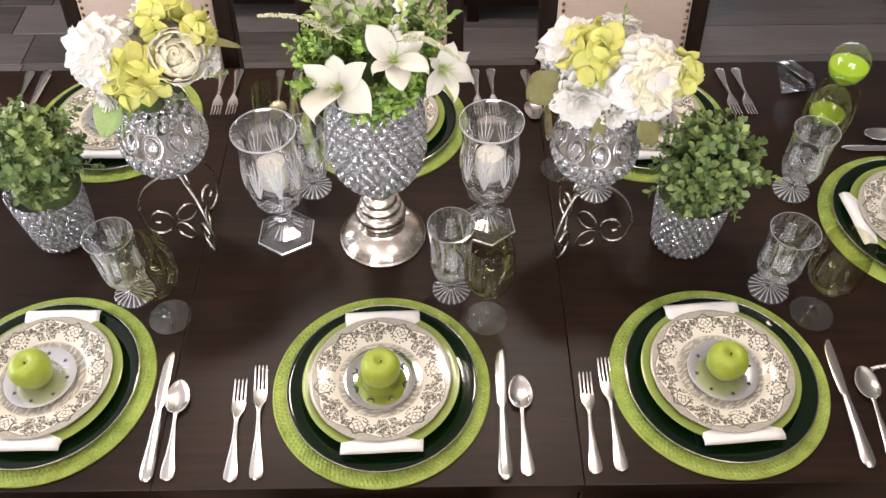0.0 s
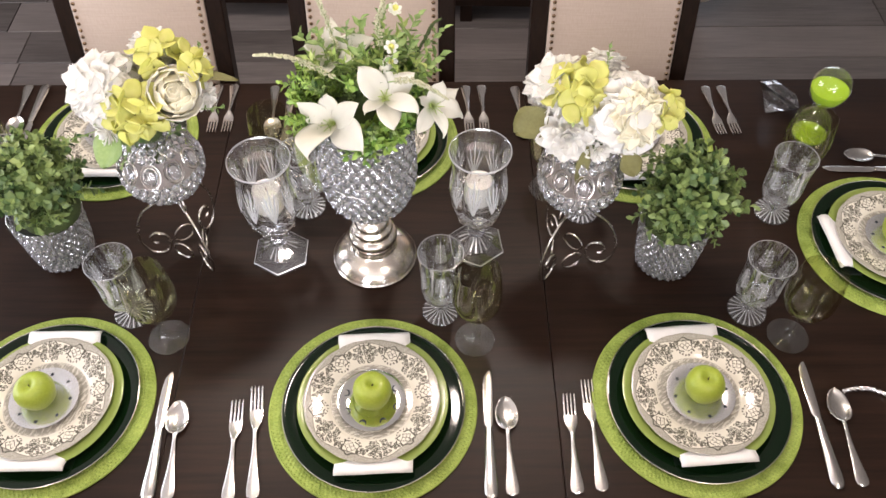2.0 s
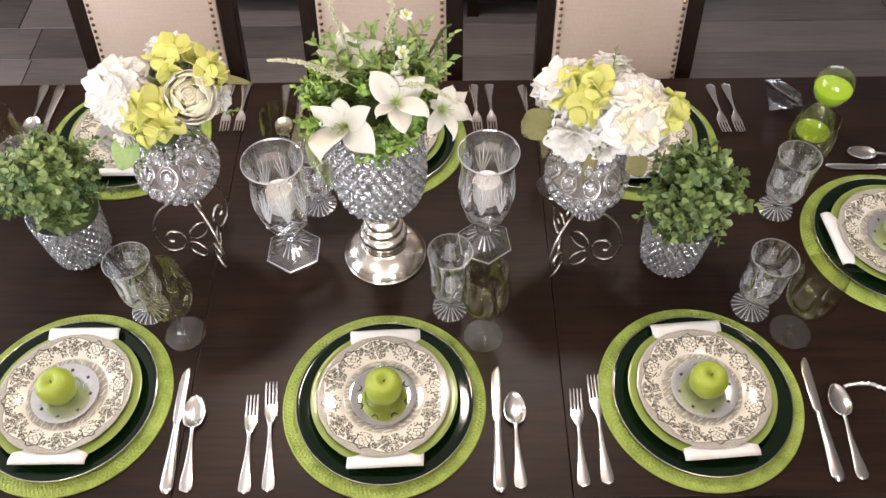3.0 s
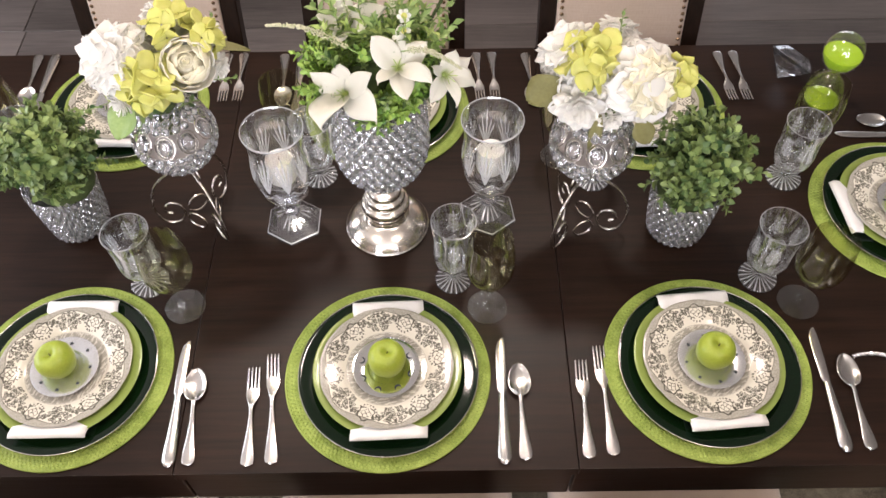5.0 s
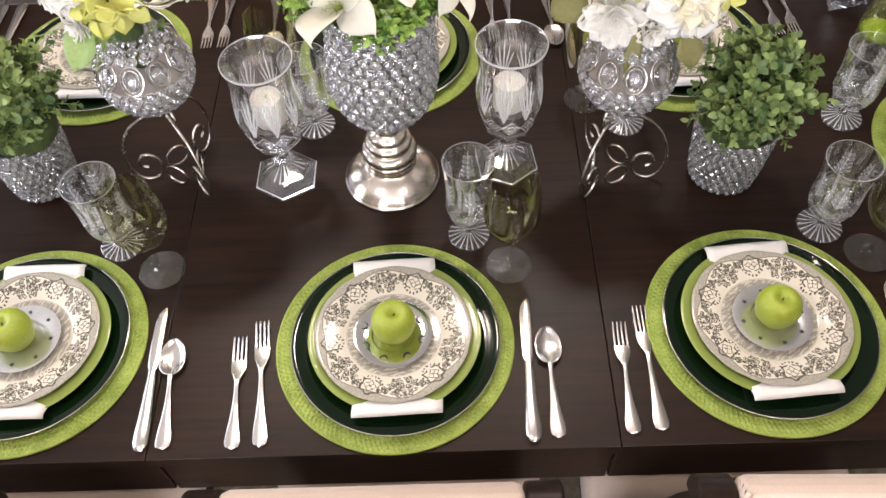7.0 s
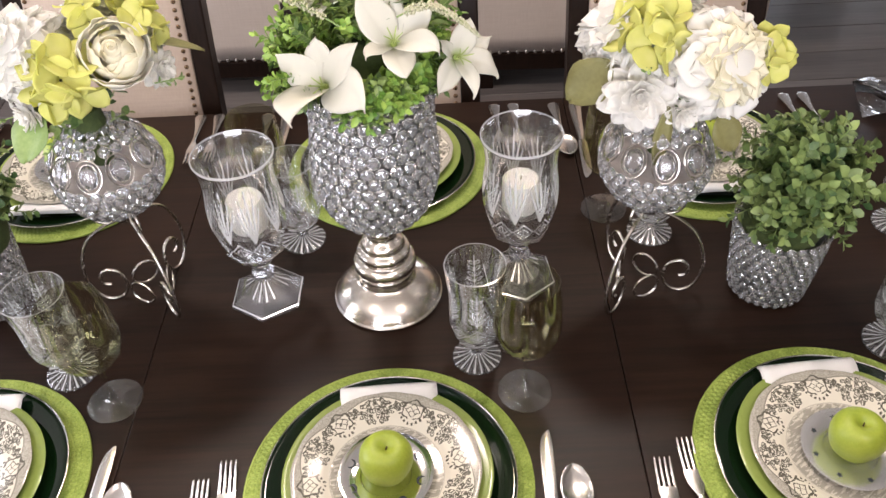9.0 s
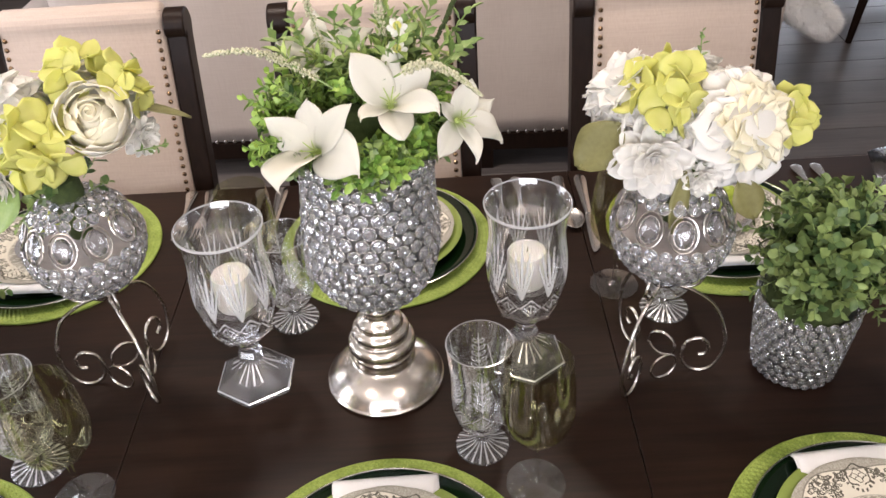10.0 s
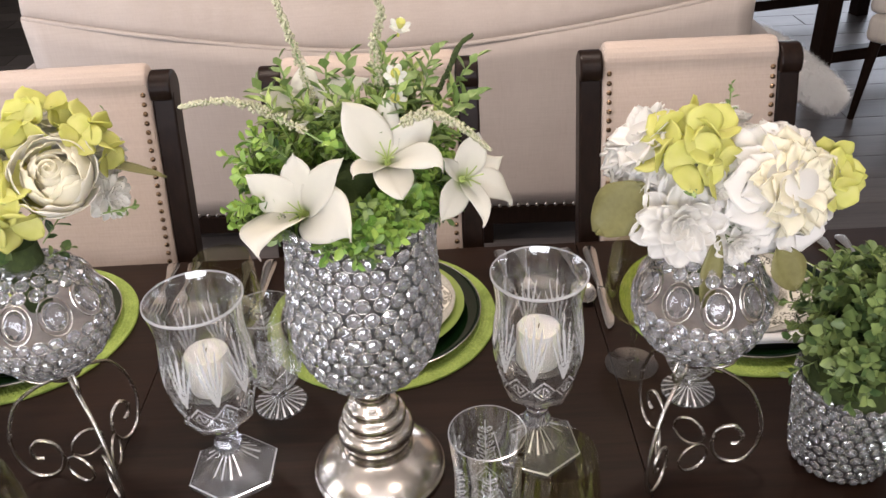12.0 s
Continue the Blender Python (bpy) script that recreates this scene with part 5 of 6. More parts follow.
def lily(parent, base, axis, tips, narrow=(), sweep={}):
    """A trumpet whose petals run from the throat along the axis and bend back to their tips."""
    rnd = random.Random(int(abs(base[0]) * 1e4) + int(base[2] * 1e3))
    ax = Vector(axis).normalized()
    b = bmesh.new()
    s, w = ax.orthogonal().normalized(), ax.cross(ax.orthogonal().normalized())
    tube(b, [-ax * 0.03, Vector((0, 0, 0)), ax * 0.010], 0.0035, 8)
    for k in range(6):
        a = TAU * k / 6 + 0.3
        o = math.cos(a) * s + math.sin(a) * w
        tube(b, smooth_line([o * 0.001 + ax * 0.006, o * 0.003 + ax * 0.024, o * 0.011 + ax * 0.039], 4), 0.0007, 5)
    core = part("lily", b, M["throat"], parent, "white lily with recurved petals and pale green throat", pose(*base))
    for n, tip in enumerate(tips):
        e = Vector(tip) - Vector(base)
        L = e.length * 1.12
        rad = (e - ax * e.dot(ax)).normalized()
        c1 = ax * L * 0.30 + rad * L * 0.08
        c2 = e * 0.74 + ax * L * 0.13 + rad * L * 0.06 + Vector(sweep.get(n, (0, 0, 0)))
        W = (0.0132 if n in narrow else 0.0205) * (L / 0.085)
        p1, p2, tw = rnd.uniform(0, 6), rnd.uniform(0, 6), rnd.uniform(-0.35, 0.35)

        def f(u, v, e=e, c1=c1, c2=c2, rad=rad, W=W, p1=p1, p2=p2, tw=tw):
            q = 1 - v
            c = 3 * q * q * v * c1 + 3 * q * v * v * c2 + v ** 3 * e
            d = (3 * q * q * c1 + 6 * q * v * (c2 - c1) + 3 * v * v * (e - c2)).normalized()
            side = ax.cross(rad).normalized()
            up = side.cross(d).normalized()
            side = (side * math.cos(tw * v) + up * math.sin(tw * v)).normalized()
            up = d.cross(side).normalized()
            wd = W * (0.10 + 0.90 * math.sin(math.pi / 2 * min(1.0, v / 0.46)) ** 1.3 if v < 0.46 else max(0.015, math.cos(math.pi / 2 * (v - 0.46) / 0.54) ** 1.35))
            bowl = wd * (u * u * (0.55 - 1.05 * v) - 0.10 * (1 - abs(u)) ** 2)
            wave = 0.0019 * math.sin(v * 9 + p1 + u * 1.4) * abs(u) * v + 0.0012 * math.sin(v * 17 + p2) * u * u * v
            return c + side * u * wd + up * (bowl + wave)

        piece("petal", sheet(f, 12, 18, 0.0005), M["lily_petal"], core)
    return core


def ball_petal(R, lo, hi, W, flare, ruffle, seed, notch=0.03):
    """A petal that hugs a ball from the angle lo up to hi from its crown, its edge ruffled and rolled out."""
    rnd = random.Random(seed)
    p1, p2, p3 = rnd.uniform(0, 6), rnd.uniform(0, 6), rnd.uniform(0, 6)

    def f(u, v):
        vv = v * (1 - notch * (0.5 + 0.5 * math.sin(u * 6 + p3)) * v * v - 0.10 * u * u * v)
        th = radians(lo + (hi - lo) * vv)
        w = W * (0.40 + 0.60 * math.sin(min(1.0, v * 1.35) * math.pi / 2)) * (1.0 if v < 0.72 else math.sqrt(max(0.02, 1 - ((v - 0.72) / 0.30) ** 2)))
        p = Vector((math.sin(th), u * w / R, math.cos(th))).normalized()
        r = R * (1 + flare * v ** 3) + ruffle * v * v * (math.sin(u * 4 + p1) + 0.5 * math.sin(u * 8 + p2) * v)
        return p * r

    return sheet(f, 20, 10, 0.0004)


ROSE_RING = ((5, 0.0450, 150, 66, 0.046, 0.22), (5, 0.0428, 138, 51, 0.043, 0.13), (5, 0.0402, 122, 39, 0.037, 0.08), (4, 0.0372, 106, 36, 0.033, 0.07), (4, 0.0335, 90, 31, 0.027, 0.06))
ROSE_P = [[ball_petal(R, lo, hi, W, fl, 0.0012, 10 * n + q, 0.05) for q in (1, 2)] for n, (cnt, R, lo, hi, W, fl) in enumerate(ROSE_RING)]


def rose(parent, p, d, size, roll=0):
    """A rolled heart, then nested petals that open and curl back."""
    rnd = random.Random(17)

    def heart(u, v):
        t = (u + 1) / 2
        a = t * TAU * 2.6
        r = 0.0016 + 0.0175 * t + 0.001 * v * t
        return (r * math.cos(a), r * math.sin(a), -0.002 + (0.034 - 0.010 * t + 0.0012 * math.sin(a * 2.3)) * v)

    bud = bmesh.new()
    bmesh.ops.create_icosphere(bud, subdivisions=3, radius=0.0245)
    core = piece("rose", sheet(heart, 90, 6, 0.0006), M["cream_petal"], parent, "cream white silk rose, fully open", aim(p, d, roll) @ Matrix.Scale(size, 4))
    part("bud", bud, M["cream_petal"], core, m=pose(0, 0, -0.003))
    for ring, (cnt, R, lo, hi, W, fl) in enumerate(ROSE_RING):
        for k in range(cnt):
            piece("petal", ROSE_P[ring][k % 2], M["cream_petal" if ring > 1 else "rose_petal"], core, m=pose(0, 0, 0.002 - 0.002 * ring, rnd.uniform(-13, 13), rnd.uniform(-13, 13), 360 * k / cnt + ring * 38 + rnd.uniform(-14, 14)) @ Matrix.Scale(rnd.uniform(0.90, 1.10), 4))
    return core


def fluff_petal(L, W, seed):
    """A cupped petal that stands along +z and opens away from +x, with a scalloped tip."""
    rnd = random.Random(seed)
    p1, p2 = rnd.uniform(0, 6), rnd.uniform(0, 6)

    def f(u, v):
        w = W * (0.42 + 0.58 * math.sin(min(1.0, v * 1.3) * math.pi / 2)) * (1.0 if v < 0.7 else math.sqrt(max(0.03, 1 - ((v - 0.7) / 0.31) ** 2)))
        z = L * v * (1 - 0.12 * u * u * v - 0.07 * v * (0.5 + 0.5 * math.sin(u * 6 + p1)))
        return (0.42 * w * u * u - 0.30 * L * v ** 2.2 + 0.0016 * math.sin(u * 4.5 + p2) * v * v, u * w, z)

    return sheet(f, 10, 7, 0.0003)


FLUFF = [fluff_petal(0.024 * k, 0.0105 * k, 70 + n) for n, k in enumerate((0.88, 1.0, 1.0, 1.12))]
BROAD = [fluff_petal(0.033, 0.021, 80 + n) for n in range(3)]


def peony(parent, p, d, size, material, label, roll=0, seed=1, heart=None):
    """A full ruffled ball: petals crowd upright at the crown and lie back towards the rim."""
    rnd = random.Random(seed)
    b = bmesh.new()
    bmesh.ops.create_icosphere(b, subdivisions=3, radius=0.0375)
    core = part("peony", b, M[material], parent, label, aim(p, d, roll) @ Matrix.Scale(size, 4))
    cnt = 150
    for k in range(cnt):
        z = 0.99 - 1.40 * (k + 0.5) / cnt
        a = k * 2.39996 + rnd.uniform(-0.2, 0.2)
        q = math.sqrt(1 - z * z)
        out = Vector((q * math.cos(a), q * math.sin(a), z))
        away = Vector((z * math.cos(a), z * math.sin(a), -q))
        t = radians(14 + 34 * k / cnt + rnd.uniform(-13, 13))
        up = out * math.cos(t) + away * math.sin(t)
        face = out * math.sin(t) - away * math.cos(t)
        m = Matrix.Translation(out * 0.0255) @ Matrix((face, up.cross(face), up)).transposed().to_4x4() @ pose(0, 0, 0, 0, 0, rnd.uniform(-24, 24))
        me = rnd.choice(BROAD) if heart and k > 46 and k % 2 else rnd.choice(FLUFF)
        piece("petal", me, M[heart] if heart and k < 34 else M[material], core, m=m)
    return core


def strap_petal(L, W, lift):
    def f(u, v):
        w = W * (0.30 + 0.70 * math.sin(math.pi * min(1.0, 0.06 + 0.60 * v))) * (1.0 if v < 0.6 else math.sqrt(max(0.003, 1 - ((v - 0.6) / 0.41) ** 1.7)))
        return (L * v, u * w, lift * v * v * L + 0.34 * w * u * u + 0.0014 * math.sin(u * 4 + v * 6) * v)

    return sheet(f, 8, 8, 0.0005)


STRAP = [strap_petal(0.041, 0.0125, 0.30), strap_petal(0.044, 0.0135, 0.18), strap_petal(0.040, 0.0115, 0.10)]


def dahlia(parent, p, d, size, label, roll=0):
    b = lathe([(0.0, -0.010), (0.010, -0.008), (0.012, 0.004), (0.007, 0.011), (0.0, 0.013)], 12)
    core = part("dahlia", b, M["white_petal"], parent, label, aim(p, d, roll) @ Matrix.Scale(size, 4))
    for ring, (cnt, sc, tilt, z) in enumerate(((6, 0.36, -66, 0.008), (8, 0.52, -50, 0.006), (10, 0.74, -33, 0.002), (11, 0.95, -15, -0.002), (12, 1.05, 4, -0.006))):
        for k in range(cnt):
            piece("petal", STRAP[(k + ring) % 3], M["white_petal"], core, m=pose(0, 0, z, 0, 0, 360 * k / cnt + 13 * ring) @ pose(0.002, 0, 0, 9 * ((k % 3) - 1), tilt + 7 * ((k * 5 + ring) % 3 - 1), 0) @ Matrix.Scale(sc * (0.92 + 0.08 * (k * 7 % 3)), 4))
    return core


def floret_petal(L, W):
    def f(u, v):
        w = W * (0.28 + 0.72 * math.sin(min(1.0, v * 1.5) * math.pi / 2)) * (1.0 if v < 0.62 else math.sqrt(max(0.01, 1 - ((v - 0.62) / 0.39) ** 2)))
        return (0.0015 + L * v - 0.10 * w * u * u, u * w, 0.20 * L * v * v - 0.16 * w * u * u + 0.0012 * math.sin(3 * u + 5 * v + 2 * W * 1000) * v)

    return sheet(f, 8, 7, 0.0005)


FLORET, FLORET_W = [floret_petal(0.027, 0.0150), floret_petal(0.029, 0.0165), floret_petal(0.025, 0.0140)], floret_petal(0.017, 0.0062)


def hydrangea(parent, p, d, size, cnt, spread, seed, label="chartreuse hydrangea cluster with four-petalled florets"):
    rnd = random.Random(seed)
    b = bmesh.new()
    bmesh.ops.create_icosphere(b, subdivisions=1, radius=0.012)
    head = part("hydrangea", b, M["olive_leaf"], parent, label, aim(p, d) @ Matrix.Scale(size, 4))
    for k in range(cnt):
        phi, th = k * 2.399 + rnd.uniform(-0.2, 0.2), spread * math.sqrt((k + 0.3) / cnt)
        dv = Vector((math.sin(th) * math.cos(phi), math.sin(th) * math.sin(phi), math.cos(th)))
        c = dv * rnd.uniform(0.026, 0.034)
        base = aim(c, (dv + 0.25 * Vector((rnd.uniform(-1, 1), rnd.uniform(-1, 1), rnd.uniform(-1, 1)))), rnd.uniform(0, 90))
        for q in range(4):
            piece("petal", FLORET[rnd.randrange(3)], M["yellow_petal"], head, m=base @ pose(0, 0, 0, 0, rnd.uniform(-34, 2), 90 * q + rnd.uniform(-6, 6)) @ Matrix.Scale(rnd.uniform(0.9, 1.15), 4))
    return head


def silk_leaf(parent, p, d, up, L, W, material="olive_leaf", label="olive green silk leaf"):
    d, up = Vector(d).normalized(), Vector(up).normalized()
    side = d.cross(up).normalized()
    up = side.cross(d)

    def f(u, v):
        w = W * math.sin(math.pi * min(1, 0.03 + 0.96 * v)) ** 0.7 * (1 + 0.04 * math.sin(v * 40))
        q = Vector(p) + d * L * v + side * u * w + up * (-0.12 * L * v * v + 0.22 * W * abs(u))
        return q

    return piece("leaf", sheet(f, 4, 8, 0.0008), M[material], parent, label)


def leaf_cloud(name, parent, sprigs, leaf, material, seed, stem=0.0009, round_tip=0.5, wide=0.36):
    """Sprigs (base, direction, length, leaves) with opposite leaves, joined in one mesh of small folded leaves; stems in another."""
    rnd = random.Random(seed)
    vs, fs = [], []
    st = bmesh.new()
    for base, d, L, cnt in sprigs:
        base, d = Vector(base), Vector(d).normalized()
        bend = Vector((rnd.uniform(-1, 1), rnd.uniform(-1, 1), rnd.uniform(-0.6, 0.8))) * L * 0.25
        end = base + d * L
        tube(st, [base, base + d * L * 0.5 + bend * 0.25, end + bend * 0.6], stem, 4)
        for k in range(cnt):
            t = 0.18 + 0.82 * k / max(1, cnt - 1)
            p = base + d * L * t + bend * (0.6 * t * t)
            a = k * 1.9 + rnd.uniform(-0.4, 0.4)
            s = d.orthogonal().normalized()
            w = d.cross(s)
            o = (math.cos(a) * s + math.sin(a) * w)
            open_ = 0.95 if t < 0.9 else 0.45
            g = (o * open_ + d * rnd.uniform(0.35, 0.8)).normalized()
            n = (d - g * d.dot(g)).normalized()
            sd = g.cross(n)
            LL = leaf * rnd.uniform(0.75, 1.2) * (1.0 if t < 0.9 else 0.8)
            W = LL * wide * (0.8 + 0.5 * round_tip)
            i = len(vs)
            vs += [p, p + g * LL * 0.40 - sd * W + n * LL * 0.10, p + g * LL * 0.45 - n * LL * 0.02, p + g * LL * 0.40 + sd * W + n * LL * 0.10,
                   p + g * LL * 0.78 - sd * W * 0.8 * (0.5 + round_tip * 0.6) + n * LL * 0.10, p + g * LL - n * LL * 0.04, p + g * LL * 0.78 + sd * W * 0.8 * (0.5 + round_tip * 0.6) + n * LL * 0.10]
            fs += [(i, i + 1, i + 2), (i, i + 2, i + 3), (i + 1, i + 4, i + 5, i + 2), (i + 2, i + 5, i + 6, i + 3)]
    tagged(piece(name, mesh_of(vs, fs), M[material], parent), kind="stuff")
    tagged(part("stalk", st, M["grass_leaf"], parent), kind="stuff")


def dome_sprigs(c, rx, ry, rz, cnt, L, leaves, seed, low=-0.15, inner=0.62):
    """Sprigs that stand out of a mound, of uneven length."""
    rnd = random.Random(seed)
    out = []
    for k in range(cnt):
        z = low + (1 - low) * rnd.random()
        a = rnd.uniform(0, TAU)
        q = math.sqrt(max(0, 1 - z * z))
        d = Vector((q * math.cos(a), q * math.sin(a), z))
        p = Vector((d.x * rx, d.y * ry, d.z * rz)) * rnd.uniform(inner, 1.0)
        dd = (d + 0.45 * Vector((rnd.uniform(-1, 1), rnd.uniform(-1, 1), rnd.uniform(-0.5, 1)))).normalized()
        out.append((Vector(c) + p - dd * L * 0.4, dd, L * rnd.uniform(0.7, 1.25), leaves))
    return out


def seed_spike(parent, pts, r, material="seed", label="pale seed spike"):
    """A bent flower spike of tight small buds on a stem."""
    rnd = random.Random(int(abs(pts[0][0]) * 1e4) + int(r * 1e5))
    line = smooth_line(pts, 14)
    b = tube(bmesh.new(), line, 0.0012, 5)
    vs, fs = [], []
    for i, p in enumerate(line):
        t = i / (len(line) - 1)
        if t < 0.12:
            continue
        rr = r * math.sin(math.pi * (0.12 + 0.85 * t)) ** 0.6 * (1.15 - 0.6 * t)
        for k in range(9):
            d = Vector((rnd.gauss(0, 1), rnd.gauss(0, 1), rnd.gauss(0, 1))).normalized()
            q = p + d * rr * rnd.uniform(0.5, 1)
            s = 0.0019 * rnd.uniform(0.7, 1.2)
            i0 = len(vs)
            vs += [q + Vector(v) * s for v in ((1, 0, 0), (-1, 0, 0), (0, 1, 0), (0, -1, 0), (0, 0, 1.3), (0, 0, -1.3))]
            fs += [tuple(i0 + j for j in f) for f in ((0, 2, 4), (2, 1, 4), (1, 3, 4), (3, 0, 4), (2, 0, 5), (1, 2, 5), (3, 1, 5), (0, 3, 5))]
    sp = part("spike_stem", b, M["grass_leaf"], parent, label)
    tagged(piece("seed_head", mesh_of(vs, fs), M[material], sp), kind="stuff")


# centre arrangement
ca = thing("flower_arrangement", "centre arrangement of white lilies, boxwood greens and pale spikes", "flowers")
part("moss", lathe([(0.0, T + 0.373), (0.060, T + 0.373), (0.060, T + 0.385), (0.052, T + 0.40), (0.042, T + 0.425), (0.026, T + 0.445), (0.0, T + 0.452)], 28), M["moss"], ca, m=pose(VX, VY, 0))
LILIES = (
    ((0.043, 0.318, 1.216), (0.05, -0.62, 0.78), ((0.005, 0.311, 1.291), (0.093, 0.321, 1.270), (0.013, 0.266, 1.230), (0.059, 0.247, 1.215), (0.099, 0.254, 1.238), (0.047, 0.338, 1.290)), (2, 4, 5), {4: (0.01, 0, 0.025), 2: (-0.012, 0, 0.012)}),
    ((-0.044, 0.320, 1.163), (-0.25, -0.74, 0.55), ((-0.101, 0.308, 1.219), (-0.048, 0.304, 1.243), (0.004, 0.271, 1.251), (-0.080, 0.227, 1.167), (0.008, 0.222, 1.186)), (2,), {3: (-0.034, 0.012, 0.030), 4: (0.010, 0.010, 0.028)}),
    ((0.115, 0.338, 1.186), (0.35, -0.70, 0.45), ((0.164, 0.361, 1.200), (0.170, 0.341, 1.150), (0.098, 0.312, 1.226), (0.094, 0.286, 1.166), (0.137, 0.288, 1.156), (0.137, 0.332, 1.243)), (2, 4), {1: (0.012, 0, 0.024), 4: (0.014, 0, 0.012)}),
    ((-0.042, 0.396, 1.240), (-0.20, -0.55, 0.80), ((0.026, 0.391, 1.284), (-0.088, 0.380, 1.278), (-0.055, 0.345, 1.252), (-0.045, 0.430, 1.295), (-0.008, 0.352, 1.270)), (4,), {}),
)


def clear_of_lilies(sprigs):
    """Leaves out the sprigs that would stand before a lily."""
    face = Vector((0.0, -0.66, 0.75))
    mid = [Vector(q[0]).lerp(Vector(t), k) + face * 0.012 for q in LILIES for t in q[2] for k in (0.1, 0.5, 0.85)]
    out = []
    for q in sprigs:
        e = q[0] + q[1] * q[2]
        if all((e - m).dot(face) < -0.016 or ((e - m) - face * (e - m).dot(face)).length > 0.030 for m in mid):
            out.append(q)
    return out


mound = clear_of_lilies(dome_sprigs((VX + 0.004, VY, T + 0.415), 0.106, 0.084, 0.080, 900, 0.042, 13, 21, low=-0.22, inner=0.5))
ivy = mound[::4]
leaf_cloud("boxwood_foliage", ca, [q for n, q in enumerate(mound) if n % 4], 0.0150, "box_leaf", 31, round_tip=0.7, wide=0.27)
leaf_cloud("ivy_foliage", ca, ivy, 0.0140, "dark_leaf", 32, round_tip=0.5, wide=0.27)
rnd = random.Random(87)
fringe = []
for k in range(130):
    a, q = rnd.uniform(0, TAU) if k < 90 else rnd.uniform(-1.7, -0.2), rnd.uniform(0.050, 0.074)
    fringe.append((Vector((VX + 0.010 + q * math.cos(a), VY + q * math.sin(a), T + rnd.uniform(0.386, 0.410))), Vector((0.5 * math.cos(a), 0.5 * math.sin(a), rnd.uniform(0.3, 1.0))), rnd.uniform(0.018, 0.030), 9))
leaf_cloud("boxwood_fringe", ca, clear_of_lilies(fringe), 0.0165, "box_leaf", 36, round_tip=0.6, wide=0.27)
rnd = random.Random(88)
leaf_cloud("reed_foliage", ca, [((VX + rnd.uniform(-0.05, 0.07), VY + rnd.uniform(0.0, 0.06), T + 0.43), (rnd.uniform(-0.6, 0.6), rnd.uniform(-0.3, 0.3), 1.0), rnd.uniform(0.06, 0.115), 12) for k in range(26)], 0.026, "reed_leaf", 35, round_tip=-0.4)
leaf_cloud("willow_foliage", ca, [((VX + x, VY + y, T + 0.45), (dx, dy, 1.0), L, 14) for x, y, dx, dy, L in (
    (-0.04, 0.03, -0.25, 0.1, 0.096), (-0.02, 0.04, -0.05, 0.1, 0.088), (0.0, 0.05, 0.1, 0.1, 0.096), (0.03, 0.04, 0.15, 0.0, 0.096), (0.05, 0.02, 0.35, 0.0, 0.096),
    (0.06, 0.03, 0.55, 0.1, 0.096), (0.02, 0.06, 0.2, 0.3, 0.096), (-0.05, 0.05, -0.5, 0.2, 0.072), (0.07, 0.0, 0.8, -0.1, 0.080), (0.04, 0.0, 0.25, -0.2, 0.080), (0.05, 0.05, 0.45, 0.2, 0.104), (0.0, 0.02, 0.0, -0.1, 0.080),
    (0.08, 0.02, 1.0, 0.0, 0.080), (0.07, 0.04, 0.7, 0.2, 0.104))], 0.024, "grass_leaf", 33, round_tip=0.0)
for base, axis, tips, narrow, sweep in LILIES:
    lily(ca, base, axis, tips, narrow, sweep)
for p, d in (((0.056, 0.345, 1.302), (0.1, -0.7, 0.6)), ((0.062, 0.395, 1.335), (0.2, -0.4, 0.8)), ((0.055, 0.338, 1.278), (0.0, -0.6, 0.6))):
    core = part("narcissus", lathe([(0.0, -0.02), (0.002, -0.018), (0.003, 0.0), (0.007, 0.010), (0.0075, 0.014), (0.006, 0.012), (0.0, 0.004)], 12), M["yellow_petal"], ca, "small white narcissus with yellow cup", aim(p, d) @ Matrix.Scale(0.66, 4))
    for k in range(6):
        piece("petal", FLORET_W, M["petal_w"], core, m=pose(0, 0, 0, 0, -8, 60 * k))
seed_spike(ca, [(-0.02, 0.33, 1.24), (-0.075, 0.335, 1.275), (-0.12, 0.345, 1.285), (-0.168, 0.360, 1.275)], 0.0062)
seed_spike(ca, [(-0.03, 0.38, 1.24), (-0.045, 0.39, 1.31), (-0.058, 0.395, 1.36), (-0.066, 0.395, 1.405)], 0.0056)
seed_spike(ca, [(0.04, 0.37, 1.25), (0.035, 0.38, 1.32), (0.045, 0.385, 1.355), (0.036, 0.385, 1.375)], 0.0066)
seed_spike(ca, [(0.05, 0.31, 1.26), (0.085, 0.285, 1.285), (0.115, 0.28, 1.275), (0.145, 0.285, 1.245)], 0.0060)
seed_spike(ca, [(0.09, 0.37, 1.26), (0.11, 0.375, 1.295), (0.122, 0.38, 1.318), (0.135, 0.38, 1.328)], 0.0026, "moss", "dark bud spike")

# left arrangement
la = thing("flower_arrangement", "arrangement of cream roses, white peonies and chartreuse hydrangea", "flowers")
rose(la, (-0.308, 0.345, 1.212), (0.10, -0.62, 0.72), 0.88, 20)
peony(la, (-0.430, 0.368, 1.198), (-0.45, -0.50, 0.70), 1.42, "white_petal", "large white silk peony", seed=3)
peony(la, (-0.362, 0.450, 1.200), (-0.1, 0.25, 0.9), 1.1, "white_petal", "large white silk peony", seed=4)
peony(la, (-0.300, 0.430, 1.195), (0.6, 0.4, 0.6), 0.75, "white_petal", "white silk peony", seed=5)
hydrangea(la, (-0.374, 0.326, 1.184), (-0.05, -0.7, 0.55), 1.18, 9, 1.5, 7)
hydrangea(la, (-0.346, 0.402, 1.228), (0.35, 0.0, 0.9), 1.05, 6, 1.3, 8)
hydrangea(la, (-0.295, 0.385, 1.225), (0.8, -0.2, 0.4), 0.9, 4, 1.0, 10)
